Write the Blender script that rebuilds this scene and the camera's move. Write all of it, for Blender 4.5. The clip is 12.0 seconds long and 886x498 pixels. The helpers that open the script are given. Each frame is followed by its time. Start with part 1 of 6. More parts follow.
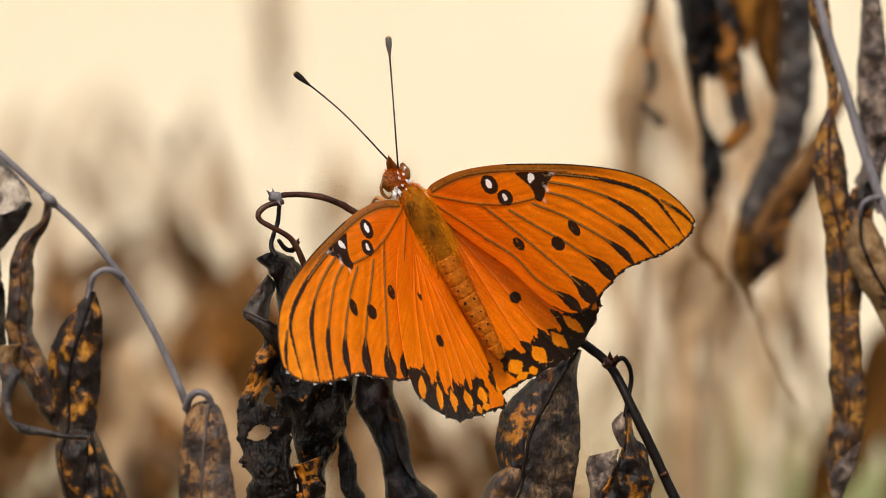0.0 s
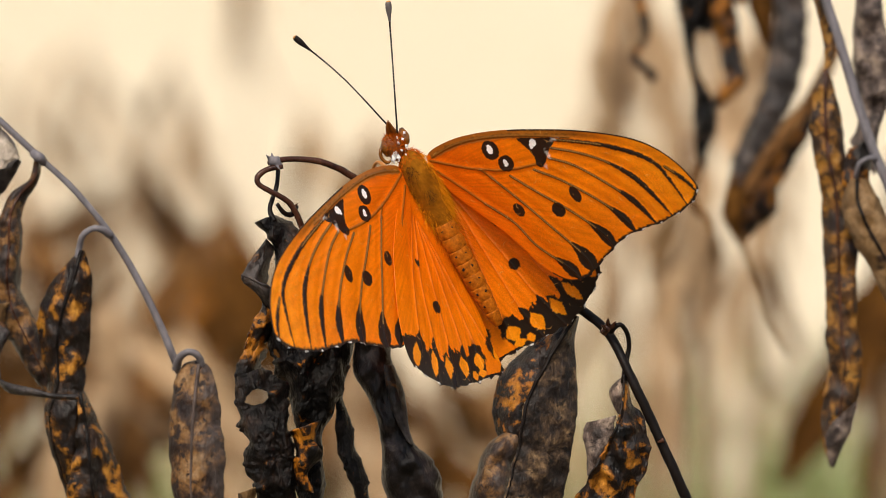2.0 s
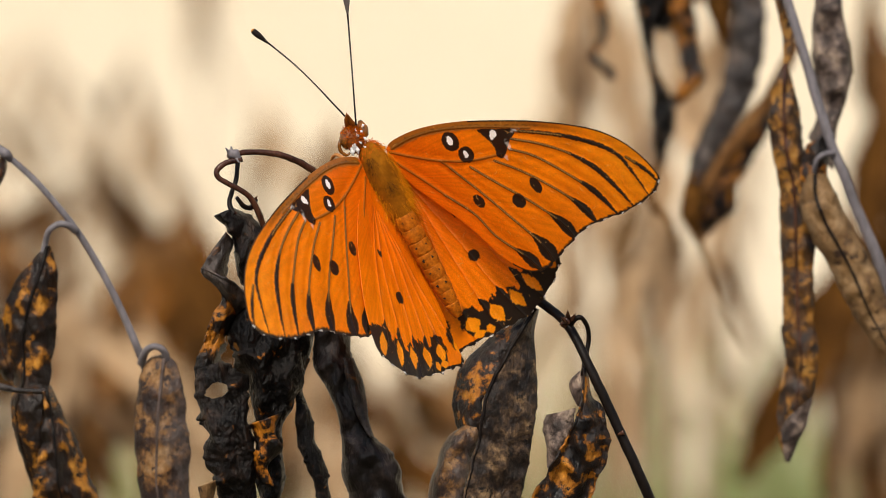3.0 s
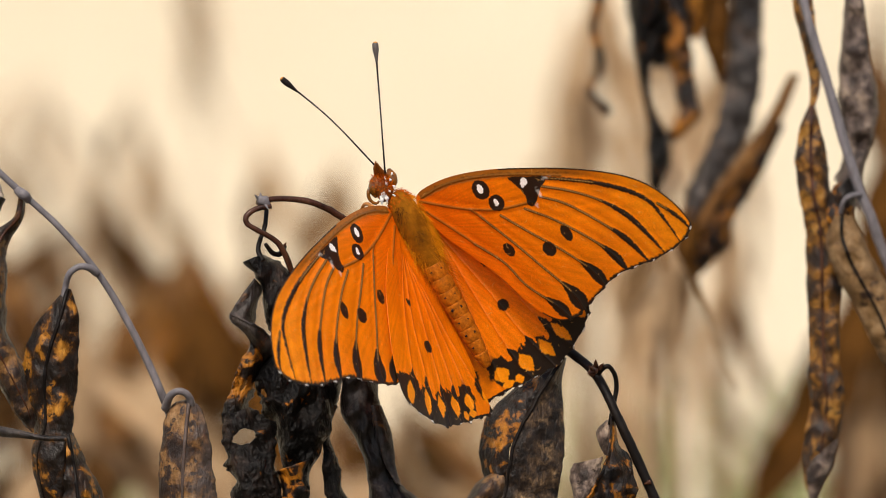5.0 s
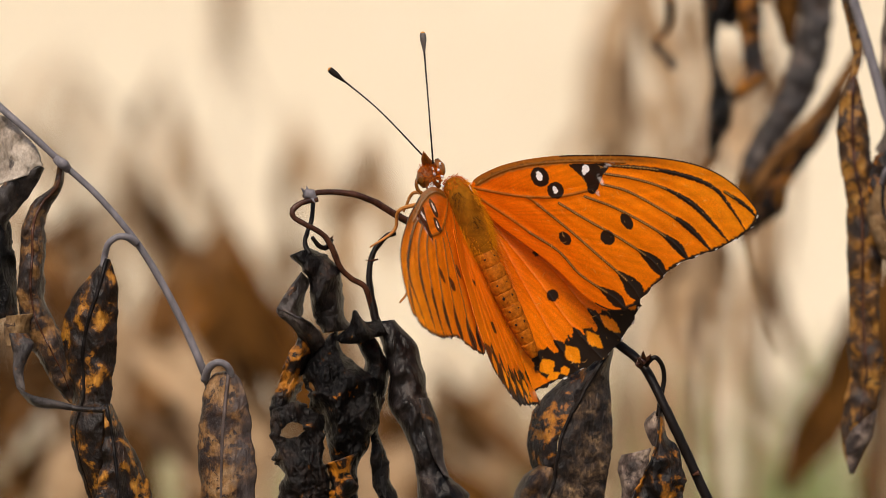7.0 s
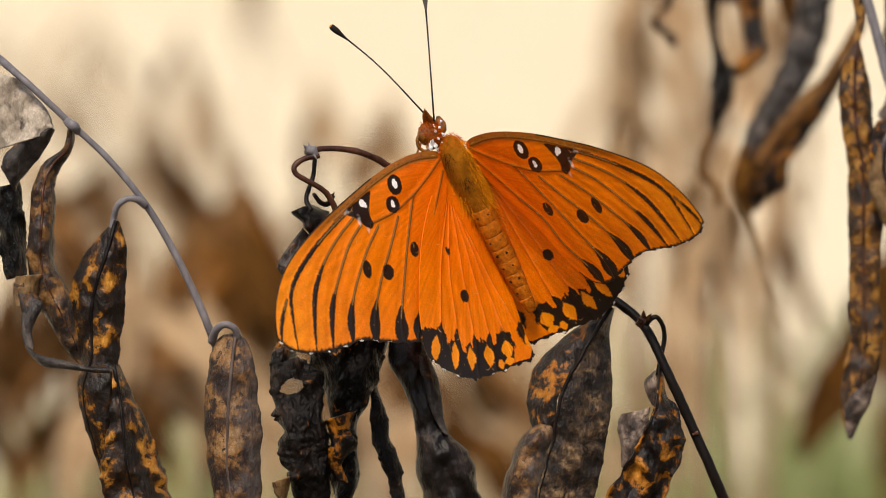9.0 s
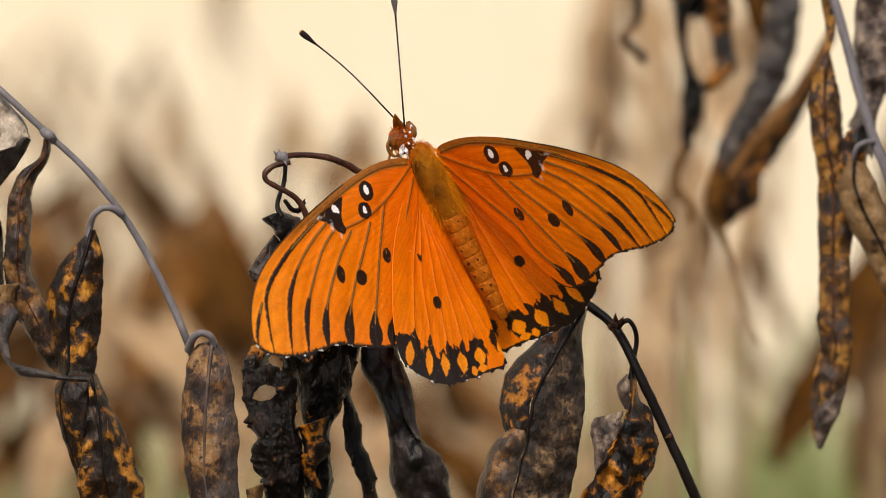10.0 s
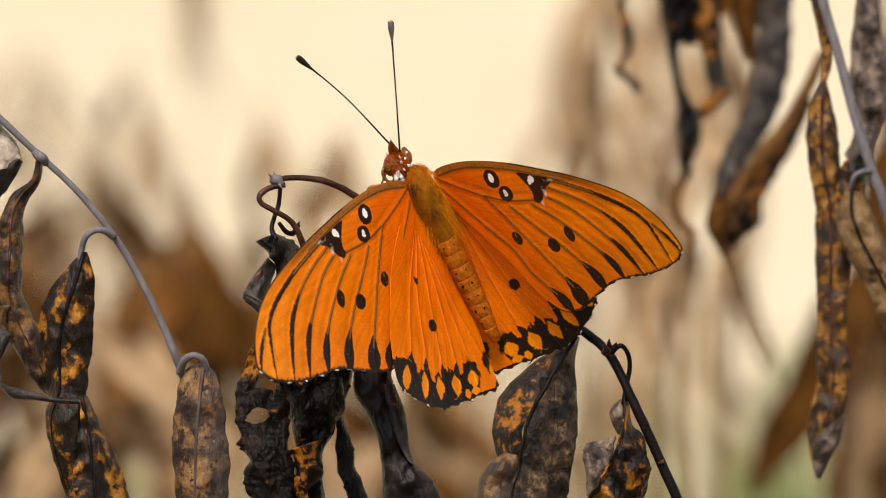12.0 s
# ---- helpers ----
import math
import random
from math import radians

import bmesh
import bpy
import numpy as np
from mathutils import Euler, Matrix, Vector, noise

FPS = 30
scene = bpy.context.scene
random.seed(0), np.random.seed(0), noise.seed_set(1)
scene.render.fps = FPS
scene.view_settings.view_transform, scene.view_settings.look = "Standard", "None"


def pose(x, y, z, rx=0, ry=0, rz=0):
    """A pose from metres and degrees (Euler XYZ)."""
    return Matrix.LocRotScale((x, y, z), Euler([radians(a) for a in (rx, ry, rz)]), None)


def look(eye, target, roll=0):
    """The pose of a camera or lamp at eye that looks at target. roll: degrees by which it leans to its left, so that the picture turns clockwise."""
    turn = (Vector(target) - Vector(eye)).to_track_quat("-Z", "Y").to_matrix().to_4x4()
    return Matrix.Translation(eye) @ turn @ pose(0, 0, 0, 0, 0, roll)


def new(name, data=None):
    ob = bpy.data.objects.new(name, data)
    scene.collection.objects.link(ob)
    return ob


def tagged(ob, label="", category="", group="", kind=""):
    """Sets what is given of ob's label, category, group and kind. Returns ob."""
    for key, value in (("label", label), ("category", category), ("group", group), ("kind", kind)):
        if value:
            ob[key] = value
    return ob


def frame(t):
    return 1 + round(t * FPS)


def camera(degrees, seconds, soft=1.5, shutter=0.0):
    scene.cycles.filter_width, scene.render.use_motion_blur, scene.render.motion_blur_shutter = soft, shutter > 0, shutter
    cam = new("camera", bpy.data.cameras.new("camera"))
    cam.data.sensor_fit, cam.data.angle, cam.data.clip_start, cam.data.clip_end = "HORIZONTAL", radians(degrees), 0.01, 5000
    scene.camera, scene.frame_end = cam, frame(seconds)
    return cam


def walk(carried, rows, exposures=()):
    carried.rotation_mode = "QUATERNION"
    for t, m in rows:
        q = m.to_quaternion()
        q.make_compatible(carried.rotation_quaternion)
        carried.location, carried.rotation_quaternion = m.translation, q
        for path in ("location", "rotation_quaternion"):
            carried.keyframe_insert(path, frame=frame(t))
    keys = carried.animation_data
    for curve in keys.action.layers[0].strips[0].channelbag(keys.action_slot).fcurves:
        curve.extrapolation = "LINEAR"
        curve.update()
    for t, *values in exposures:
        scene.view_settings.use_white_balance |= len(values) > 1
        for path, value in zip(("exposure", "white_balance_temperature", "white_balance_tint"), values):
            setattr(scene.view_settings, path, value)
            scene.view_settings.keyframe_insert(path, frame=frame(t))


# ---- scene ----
cam = camera(6.37, 12.0, soft=0.8)
# a long lens held by hand, open wide: near focus, soft distance
cam.data.dof.use_dof = True
cam.data.dof.focus_distance = 1.192
cam.data.dof.aperture_fstop = 27.0
cam.data.dof.aperture_blades = 9
PATH = [
    (0, pose(0.0000, -1.2, 1.0, 90.000, 0, -0.000)),
    (0.5, pose(-0.0017, -1.2, 1.0, 89.932, 0, -0.078)),
    (1, pose(-0.0035, -1.2, 1.0, 89.874, 0, -0.143)),
    (1.5, pose(-0.0054, -1.2, 1.0, 89.797, 0, -0.221)),
    (2, pose(-0.0064, -1.2, 1.0, 89.711, 0, -0.340)),
    (2.5, pose(-0.0068, -1.2, 1.0, 89.652, 0, -0.492)),
    (3, pose(-0.0071, -1.2, 1.0, 89.681, 0, -0.650)),
    (3.2, pose(-0.0074, -1.2, 1.0, 89.721, 0, -0.701)),
    (4.8, pose(-0.0128, -1.2, 1.0, 89.983, 0, -0.828)),
    (5, pose(-0.0142, -1.2, 1.0, 89.983, 0, -0.804)),
    (5.5, pose(-0.0177, -1.2, 1.0, 89.956, 0, -0.804)),
    (6, pose(-0.0206, -1.2, 1.0, 89.934, 0, -0.828)),
    (6.5, pose(-0.0206, -1.2, 1.0, 89.866, 0, -0.813)),
    (7, pose(-0.0168, -1.2, 1.0, 89.767, 0, -0.626)),
    (7.2, pose(-0.0156, -1.2, 1.0, 89.706, 0, -0.554)),
    (8.8, pose(-0.0122, -1.2, 1.0, 89.510, 0, -0.365)),
    (9, pose(-0.0121, -1.2, 1.0, 89.501, 0, -0.378)),
    (9.5, pose(-0.0119, -1.2, 1.0, 89.531, 0, -0.473)),
    (10, pose(-0.0125, -1.2, 1.0, 89.572, 0, -0.590)),
    (10.5, pose(-0.0135, -1.2, 1.0, 89.636, 0, -0.710)),
    (11, pose(-0.0145, -1.2, 1.0, 89.690, 0, -0.828)),
    (11.5, pose(-0.0170, -1.2, 1.0, 89.738, 0, -0.911)),
    (12, pose(-0.0185, -1.2, 1.0, 89.755, 0, -0.901)),
]
walk(cam, PATH, [(0.0, 0.5, 6500, 10), (3.0, 0.5, 6500, 10), (5.5, 0.47, 6550, 12), (6.5, 0.39, 6600, 14), (7.2, 0.38, 6600, 14), (9.0, 0.5, 6550, 10), (12.0, 0.5, 6550, 10)])


# ---- light: bright, thinly clouded sky, broad soft sun ----
world = bpy.data.worlds.new("sky")
scene.world = world
world.use_nodes = True
sky = world.node_tree.nodes.new("ShaderNodeTexSky")
sky.sky_type = "NISHITA"
sky.sun_disc = False
sky.sun_elevation = radians(48)
sky.sun_rotation = radians(195)
sky.air_density, sky.dust_density, sky.ozone_density = 1.0, 3.0, 0.6
bg = world.node_tree.nodes["Background"]
bg.inputs["Strength"].default_value = 0.105
world.node_tree.links.new(sky.outputs[0], bg.inputs[0])
sun_data = bpy.data.lights.new("sun", "SUN")
sun_data.energy, sun_data.angle, sun_data.color = 2.3, radians(11), (1.0, 0.9, 0.74)
sun = new("sun", sun_data)
sun.matrix_basis = look((-0.36, -1.32, 2.5), (0, 0, 1.0))


# ---- materials ----
def material(name, rough=0.6, spec=0.3):
    m = bpy.data.materials.new(name)
    m.use_nodes = True
    b = m.node_tree.nodes["Principled BSDF"]
    b.inputs["Roughness"].default_value = rough
    b.inputs["Specular IOR Level"].default_value = spec
    return m, m.node_tree.nodes, m.node_tree.links, b


def noise_node(nodes, links, scale, detail=5.0, rough=0.6, distortion=0.0, vary=True, squash=None):
    """Noise in the object's own space, shifted from object to object."""
    tc = nodes.new("ShaderNodeTexCoord")
    n = nodes.new("ShaderNodeTexNoise")
    n.noise_dimensions = "4D"
    n.inputs["Scale"].default_value = scale
    n.inputs["Detail"].default_value = detail
    n.inputs["Roughness"].default_value = rough
    n.inputs["Distortion"].default_value = distortion
    out = tc.outputs["Object"]
    if squash:
        mp = nodes.new("ShaderNodeMapping")
        mp.inputs["Scale"].default_value = squash
        links.new(out, mp.inputs["Vector"])
        out = mp.outputs["Vector"]
    links.new(out, n.inputs["Vector"])
    if vary:
        oi = nodes.new("ShaderNodeObjectInfo")
        mul = nodes.new("ShaderNodeMath")
        mul.operation = "MULTIPLY"
        mul.inputs[1].default_value = 37.0
        links.new(oi.outputs["Random"], mul.inputs[0])
        links.new(mul.outputs[0], n.inputs["W"])
    return n


def ramp_node(nodes, links, source, stops):
    r = nodes.new("ShaderNodeValToRGB")
    while len(r.color_ramp.elements) < len(stops):
        r.color_ramp.elements.new(0.5)
    for e, (p, c) in zip(r.color_ramp.elements, stops):
        e.position, e.color = p, (*c, 1)
    links.new(source, r.inputs[0])
    return r


def bump(nodes, links, b, sources, distance):
    last = None
    for out, strength in sources:
        n = nodes.new("ShaderNodeBump")
        n.inputs["Strength"].default_value = strength
        n.inputs["Distance"].default_value = distance
        links.new(out, n.inputs["Height"])
        if last:
            links.new(last, n.inputs["Normal"])
        last = n.outputs[0]
    links.new(last, b.inputs["Normal"])


def mixed(nodes, links, fac, a, b, kind="MIX"):
    m = nodes.new("ShaderNodeMix")
    m.data_type, m.blend_type = "RGBA", kind
    for sock, v in ((m.inputs[0], fac), (m.inputs[6], a), (m.inputs[7], b)):
        if isinstance(v, (int, float)):
            sock.default_value = v
        elif isinstance(v, tuple):
            sock.default_value = (*v, 1)
        else:
            links.new(v, sock)
    return m.outputs[2]


def side_veins(nodes, links, sep):
    """Slanting side veins: the blade attribute holds the place across (0 to 1) and along (mm)."""
    def math_node(kind, a, b):
        n = nodes.new("ShaderNodeMath")
        n.operation = kind
        for sock, v in zip(n.inputs, (a, b)):
            if isinstance(v, (int, float)):
                sock.default_value = v
            else:
                links.new(v, sock)
        return n.outputs[0]
    across = math_node("ABSOLUTE", math_node("SUBTRACT", sep.outputs[0], 0.5), 0)
    place = math_node("ADD", math_node("MULTIPLY", sep.outputs[1], 0.3), math_node("MULTIPLY", across, -1.9))
    return math_node("POWER", math_node("PINGPONG", place, 0.5), 0.35)


def dry_leaf(name, stops, patch, patch_at=0.6, scale=150.0, rough=0.5, spec=0.35, grey_sheen=0.0, thin=0.12, relief=0.0012, edge=0.05, half=0.0, veins=0.14, grit=0.35):
    """Withered leaf: a mottled ground, patches of another colour, and fine grain and wrinkles."""
    m, nodes, links, b = material(name, rough, spec)
    big = noise_node(nodes, links, scale, 6, 0.62, 0.3)
    fine = noise_node(nodes, links, scale * 7, 4, 0.7, squash=(1.2, 1.2, 0.75))
    spots = noise_node(nodes, links, scale * 1.5, 6, 0.66, 0.5)
    ground_c = ramp_node(nodes, links, big.outputs[0], stops).outputs[0]
    where = ramp_node(nodes, links, spots.outputs[0], [(patch_at, (0, 0, 0)), (patch_at + edge, (1, 1, 1))]).outputs[0]
    col = mixed(nodes, links, where, ground_c, patch)
    blade = nodes.new("ShaderNodeAttribute")
    blade.attribute_name = "blade"
    sep = nodes.new("ShaderNodeSeparateColor")
    links.new(blade.outputs["Color"], sep.inputs[0])
    if half:
        # one half of the blade is greyer in patches: bleached colour plus painted sheen
        worn = noise_node(nodes, links, scale * 1.1, 6, 0.72, 0.4)
        add = nodes.new("ShaderNodeMath")
        add.operation = "MULTIPLY_ADD"
        add.inputs[1].default_value = 0.55
        links.new(sep.outputs[0], add.inputs[0])
        links.new(worn.outputs[0], add.inputs[2])
        where3 = ramp_node(nodes, links, add.outputs[0], [(0.80, (0, 0, 0)), (0.93, (half, half, half))]).outputs[0]
        col = mixed(nodes, links, where3, col, (0.105, 0.085, 0.080))
    # grey sheen painted into the colour, in soft random patches
    if grey_sheen:
        sheen_noise = noise_node(nodes, links, scale * 0.6, 5, 0.7)
        where2 = ramp_node(nodes, links, sheen_noise.outputs[0], [(0.48, (0, 0, 0)), (0.72, (grey_sheen, grey_sheen, grey_sheen))]).outputs[0]
        col = mixed(nodes, links, where2, col, (0.20, 0.17, 0.155))
    grain = ramp_node(nodes, links, fine.outputs[0], [(0.25, (0.5, 0.5, 0.5)), (0.75, (1.35, 1.35, 1.35))]).outputs[0]
    col = mixed(nodes, links, 1.0, col, grain, "MULTIPLY")
    links.new(col, b.inputs["Base Color"])
    shine = ramp_node(nodes, links, big.outputs[0], [(0.3, (rough * 0.75,) * 3), (0.7, (min(1, rough * 1.35),) * 3)]).outputs[0]
    links.new(shine, b.inputs["Roughness"])
    wr = noise_node(nodes, links, scale * 2.2, 4, 0.55, 0.7, squash=(1.3, 1.3, 0.6))
    bump(nodes, links, b, [(wr.outputs[0], 0.8), (fine.outputs[0], grit), (side_veins(nodes, links, sep), veins)], relief)
    if thin:
        tr = nodes.new("ShaderNodeBsdfTranslucent")
        links.new(col, tr.inputs["Color"])
        mx = nodes.new("ShaderNodeMixShader")
        mx.inputs[0].default_value = thin
        links.new(b.outputs[0], mx.inputs[1])
        links.new(tr.outputs[0], mx.inputs[2])
        links.new(mx.outputs[0], nodes["Material Output"].inputs["Surface"])
    return m


LEAF_BLACK = dry_leaf("blackened_leaf", [(0.38, (0.0016, 0.0014, 0.0015)), (0.53, (0.0032, 0.0028, 0.003)), (0.61, (0.011, 0.0078, 0.0065)), (0.74, (0.08, 0.034, 0.012))], (0.36, 0.12, 0.010), 0.625, 330, 0.32, 0.15, 0.02, 0.05, 0.0011, veins=0.0, grit=0.35)
LEAF_MOTTLED = dry_leaf("mottled_leaf", [(0.44, (0.010, 0.006, 0.004)), (0.52, (0.042, 0.017, 0.005)), (0.57, (0.32, 0.125, 0.010)), (0.69, (0.58, 0.27, 0.035))], (0.010, 0.006, 0.005), 0.545, 290, 0.4, 0.32, 0.02, 0.15, 0.0006, 0.05)
LEAF_SPOTTED = dry_leaf("spotted_leaf", [(0.41, (0.02, 0.010, 0.005)), (0.50, (0.09, 0.038, 0.008)), (0.57, (0.34, 0.15, 0.020)), (0.72, (0.48, 0.27, 0.07))], (0.016, 0.010, 0.008), 0.535, 310, 0.4, 0.35, 0.1, 0.2, 0.0006, 0.06)
LEAF_SOOT = dry_leaf("sooty_leaf", [(0.36, (0.0020, 0.0017, 0.0017)), (0.48, (0.0046, 0.0036, 0.0033)), (0.58, (0.015, 0.010, 0.0085)), (0.72, (0.08, 0.05, 0.034))], (0.26, 0.095, 0.014), 0.635, 330, 0.34, 0.17, 0.06, 0.05, 0.0011, 0.06, veins=0.06, grit=0.35)
LEAF_BURNT = dry_leaf("burnt_leaf", [(0.42, (0.006, 0.005, 0.005)), (0.52, (0.020, 0.010, 0.006)), (0.57, (0.30, 0.105, 0.007)), (0.70, (0.54, 0.22, 0.02))], (0.005, 0.004, 0.004), 0.55, 340, 0.38, 0.3, 0.03, 0.08, 0.0007, 0.07, veins=0.05)
LEAF_GREY = dry_leaf("greyed_leaf", [(0.39, (0.018, 0.010, 0.008)), (0.48, (0.058, 0.028, 0.014)), (0.56, (0.23, 0.115, 0.038)), (0.72, (0.38, 0.24, 0.12))], (0.024, 0.015, 0.014), 0.525, 300, 0.42, 0.35, 0.08, 0.1, 0.0006, 0.05, 0.5)
LEAF_SLATE = dry_leaf("slate_leaf", [(0.36, (0.006, 0.0048, 0.0045)), (0.46, (0.018, 0.014, 0.013)), (0.56, (0.05, 0.040, 0.037)), (0.68, (0.14, 0.112, 0.095))], (0.16, 0.065, 0.014), 0.60, 260, 0.42, 0.34, 0.2, 0.08, 0.0007, 0.1)
LEAF_BLEACHED = dry_leaf("bleached_leaf", [(0.38, (0.016, 0.010, 0.008)), (0.46, (0.055, 0.037, 0.030)), (0.53, (0.15, 0.11, 0.092)), (0.66, (0.38, 0.29, 0.22))], (0.018, 0.011, 0.009), 0.555, 380, 0.45, 0.3, 0.1, 0.08, 0.0006, 0.10)
LEAF_EMBER = dry_leaf("ember_leaf", [(0.44, (0.003, 0.0024, 0.0022)), (0.50, (0.03, 0.011, 0.004)), (0.55, (0.42, 0.14, 0.008)), (0.68, (0.62, 0.25, 0.02))], (0.003, 0.0025, 0.0024), 0.53, 330, 0.36, 0.3, 0.02, 0.12, 0.0006, 0.06, veins=0.05)
LEAF_FOLDED = dry_leaf("folded_leaf", [(0.38, (0.009, 0.0065, 0.0055)), (0.47, (0.028, 0.018, 0.013)), (0.55, (0.085, 0.052, 0.030)), (0.68, (0.30, 0.19, 0.095))], (0.008, 0.006, 0.005), 0.535, 400, 0.42, 0.25, 0.14, 0.08, 0.0006, 0.09)
LEAF_DUSKY = dry_leaf("dusky_leaf", [(0.41, (0.012, 0.008, 0.007)), (0.50, (0.045, 0.024, 0.015)), (0.56, (0.18, 0.085, 0.025)), (0.70, (0.34, 0.18, 0.06))], (0.016, 0.010, 0.009), 0.545, 330, 0.42, 0.33, 0.1, 0.1, 0.0006, 0.08)
LEAF_TWISTED = dry_leaf("twisted_leaf", [(0.38, (0.0035, 0.003, 0.003)), (0.50, (0.010, 0.0075, 0.007)), (0.60, (0.030, 0.022, 0.020)), (0.72, (0.10, 0.072, 0.056))], (0.12, 0.055, 0.02), 0.66, 240, 0.36, 0.2, 0.07, 0.06, 0.0005, 0.08, veins=0.08, grit=0.25)
LEAF_TAN = dry_leaf("tan_leaf", [(0.3, (0.08, 0.038, 0.014)), (0.5, (0.26, 0.15, 0.06)), (0.7, (0.44, 0.29, 0.15))], (0.04, 0.02, 0.01), 0.58, 300, 0.5, 0.3, 0.1, 0.25, 0.0008)
LEAF_PALE = dry_leaf("pale_leaf", [(0.3, (0.22, 0.17, 0.13)), (0.5, (0.50, 0.42, 0.34)), (0.7, (0.72, 0.65, 0.56))], (0.12, 0.10, 0.09), 0.62, 150, 0.45, 0.3, 0.2)
LEAF_BROWN = dry_leaf("brown_leaf", [(0.3, (0.07, 0.031, 0.010)), (0.5, (0.19, 0.09, 0.030)), (0.7, (0.34, 0.185, 0.07))], (0.34, 0.13, 0.02), 0.6, 120, 0.8, 0.1, 0.0, 0.25)
LEAF_RUST = dry_leaf("rusty_leaf", [(0.3, (0.09, 0.032, 0.006)), (0.5, (0.25, 0.10, 0.016)), (0.7, (0.42, 0.19, 0.035))], (0.46, 0.18, 0.03), 0.56, 120, 0.8, 0.1, 0.0, 0.3)
LEAF_UMBER = dry_leaf("umber_leaf", [(0.3, (0.035, 0.014, 0.003)), (0.5, (0.09, 0.038, 0.008)), (0.7, (0.17, 0.075, 0.016))], (0.24, 0.09, 0.012), 0.60, 120, 0.85, 0.06, 0.0, 0.12)
LEAF_STRAW = dry_leaf("straw_leaf", [(0.3, (0.42, 0.28, 0.155)), (0.5, (0.57, 0.40, 0.235)), (0.7, (0.68, 0.51, 0.33))], (0.36, 0.21, 0.10), 0.6, 120, 0.85, 0.1, 0.0, 0.35)


def bark(name, dark, light, rough=0.5, spec=0.25):
    m, nodes, links, b = material(name, rough, spec)
    a = noise_node(nodes, links, 700, 5, 0.7, 0.4, squash=(1, 1, 0.35))
    f = noise_node(nodes, links, 2600, 3, 0.7)
    links.new(ramp_node(nodes, links, a.outputs[0], [(0.35, dark), (0.7, light)]).outputs[0], b.inputs["Base Color"])
    bump(nodes, links, b, [(a.outputs[0], 0.5), (f.outputs[0], 0.3)], 0.00015)
    return m


TWIG_DARK = bark("dark_twig", (0.004, 0.003, 0.003), (0.012, 0.008, 0.006), 0.42, 0.14)
TWIG_BROWN = bark("brown_twig", (0.018, 0.007, 0.005), (0.10, 0.04, 0.022), 0.22)
TWIG_GREY = bark("grey_twig", (0.10, 0.092, 0.10), (0.19, 0.175, 0.19), 0.45)
RIB_GREY = bark("grey_rib", (0.05, 0.035, 0.03), (0.12, 0.09, 0.08), 0.45)
TWIG_STALK = bark("dry_stalk", (0.17, 0.105, 0.06), (0.38, 0.26, 0.16), 0.6)


def plain(name, c, rough=0.5, spec=0.4, scale=1500.0, swing=0.3, rel=0.3):
    m, nodes, links, b = material(name, rough, spec)
    n = noise_node(nodes, links, scale, 4, 0.65)
    lo = tuple(v * (1 - swing) for v in c)
    hi = tuple(min(1.0, v * (1 + swing)) for v in c)
    links.new(ramp_node(nodes, links, n.outputs[0], [(0.3, lo), (0.7, hi)]).outputs[0], b.inputs["Base Color"])
    bump(nodes, links, b, [(n.outputs[0], rel)], 0.0002)
    return m


def wing_paint():
    m, nodes, links, b = material("wing_scales", 0.34, 0.36)
    at = nodes.new("ShaderNodeAttribute")
    at.attribute_name = "paint"
    g = noise_node(nodes, links, 2500, 3, 0.7, vary=False)
    s = noise_node(nodes, links, 260, 4, 0.6, vary=False)
    grain = ramp_node(nodes, links, g.outputs[0], [(0.25, (0.88, 0.88, 0.88)), (0.75, (1.08, 1.08, 1.08))]).outputs[0]
    worn = ramp_node(nodes, links, s.outputs[0], [(0.3, (0.86, 0.82, 0.8)), (0.7, (1.06, 1.08, 1.1))]).outputs[0]
    col = mixed(nodes, links, 1.0, mixed(nodes, links, 1.0, at.outputs["Color"], grain, "MULTIPLY"), worn, "MULTIPLY")
    links.new(col, b.inputs["Base Color"])
    bump(nodes, links, b, [(g.outputs[0], 0.18), (s.outputs[0], 0.25)], 0.0003)
    tr = nodes.new("ShaderNodeBsdfTranslucent")
    links.new(col, tr.inputs["Color"])
    mx = nodes.new("ShaderNodeMixShader")
    mx.inputs[0].default_value = 0.15
    links.new(b.outputs[0], mx.inputs[1])
    links.new(tr.outputs[0], mx.inputs[2])
    links.new(mx.outputs[0], nodes["Material Output"].inputs["Surface"])
    return m


WING = wing_paint()
FUR_GOLD = plain("golden_fur", (0.70, 0.245, 0.005), 0.8, 0.06)
FUR_BROWN = plain("brown_fur", (0.25, 0.088, 0.004), 0.8, 0.06)
FUR_DARK = plain("dark_fur", (0.03, 0.013, 0.004), 0.8, 0.06)
CLUB_GREY = plain("grey_club", (0.10, 0.085, 0.08), 0.4, 0.4)
RING_GREY = plain("grey_ring", (0.30, 0.27, 0.24), 0.5, 0.3)
FUR_ORANGE = plain("orange_fur", (0.46, 0.088, 0.002), 0.75, 0.06)
ABDOMEN = plain("abdomen_scales", (0.36, 0.098, 0.003), 0.65, 0.12, 1600, 0.55, 1.0)
HEAD_DARK = plain("dark_face", (0.20, 0.052, 0.003), 0.5, 0.3)
BLACK = plain("black_chitin", (0.010, 0.007, 0.006), 0.6, 0.15)
EYE = plain("brown_eye", (0.17, 0.055, 0.004), 0.18, 0.6, 900, 0.6)
WHITE = plain("white_scales", (0.8, 0.79, 0.77), 0.5, 0.3)
LEG = plain("orange_leg", (0.42, 0.16, 0.03), 0.5, 0.3)
CLUB_TIP = plain("club_tip", (0.45, 0.2, 0.03), 0.5, 0.3)


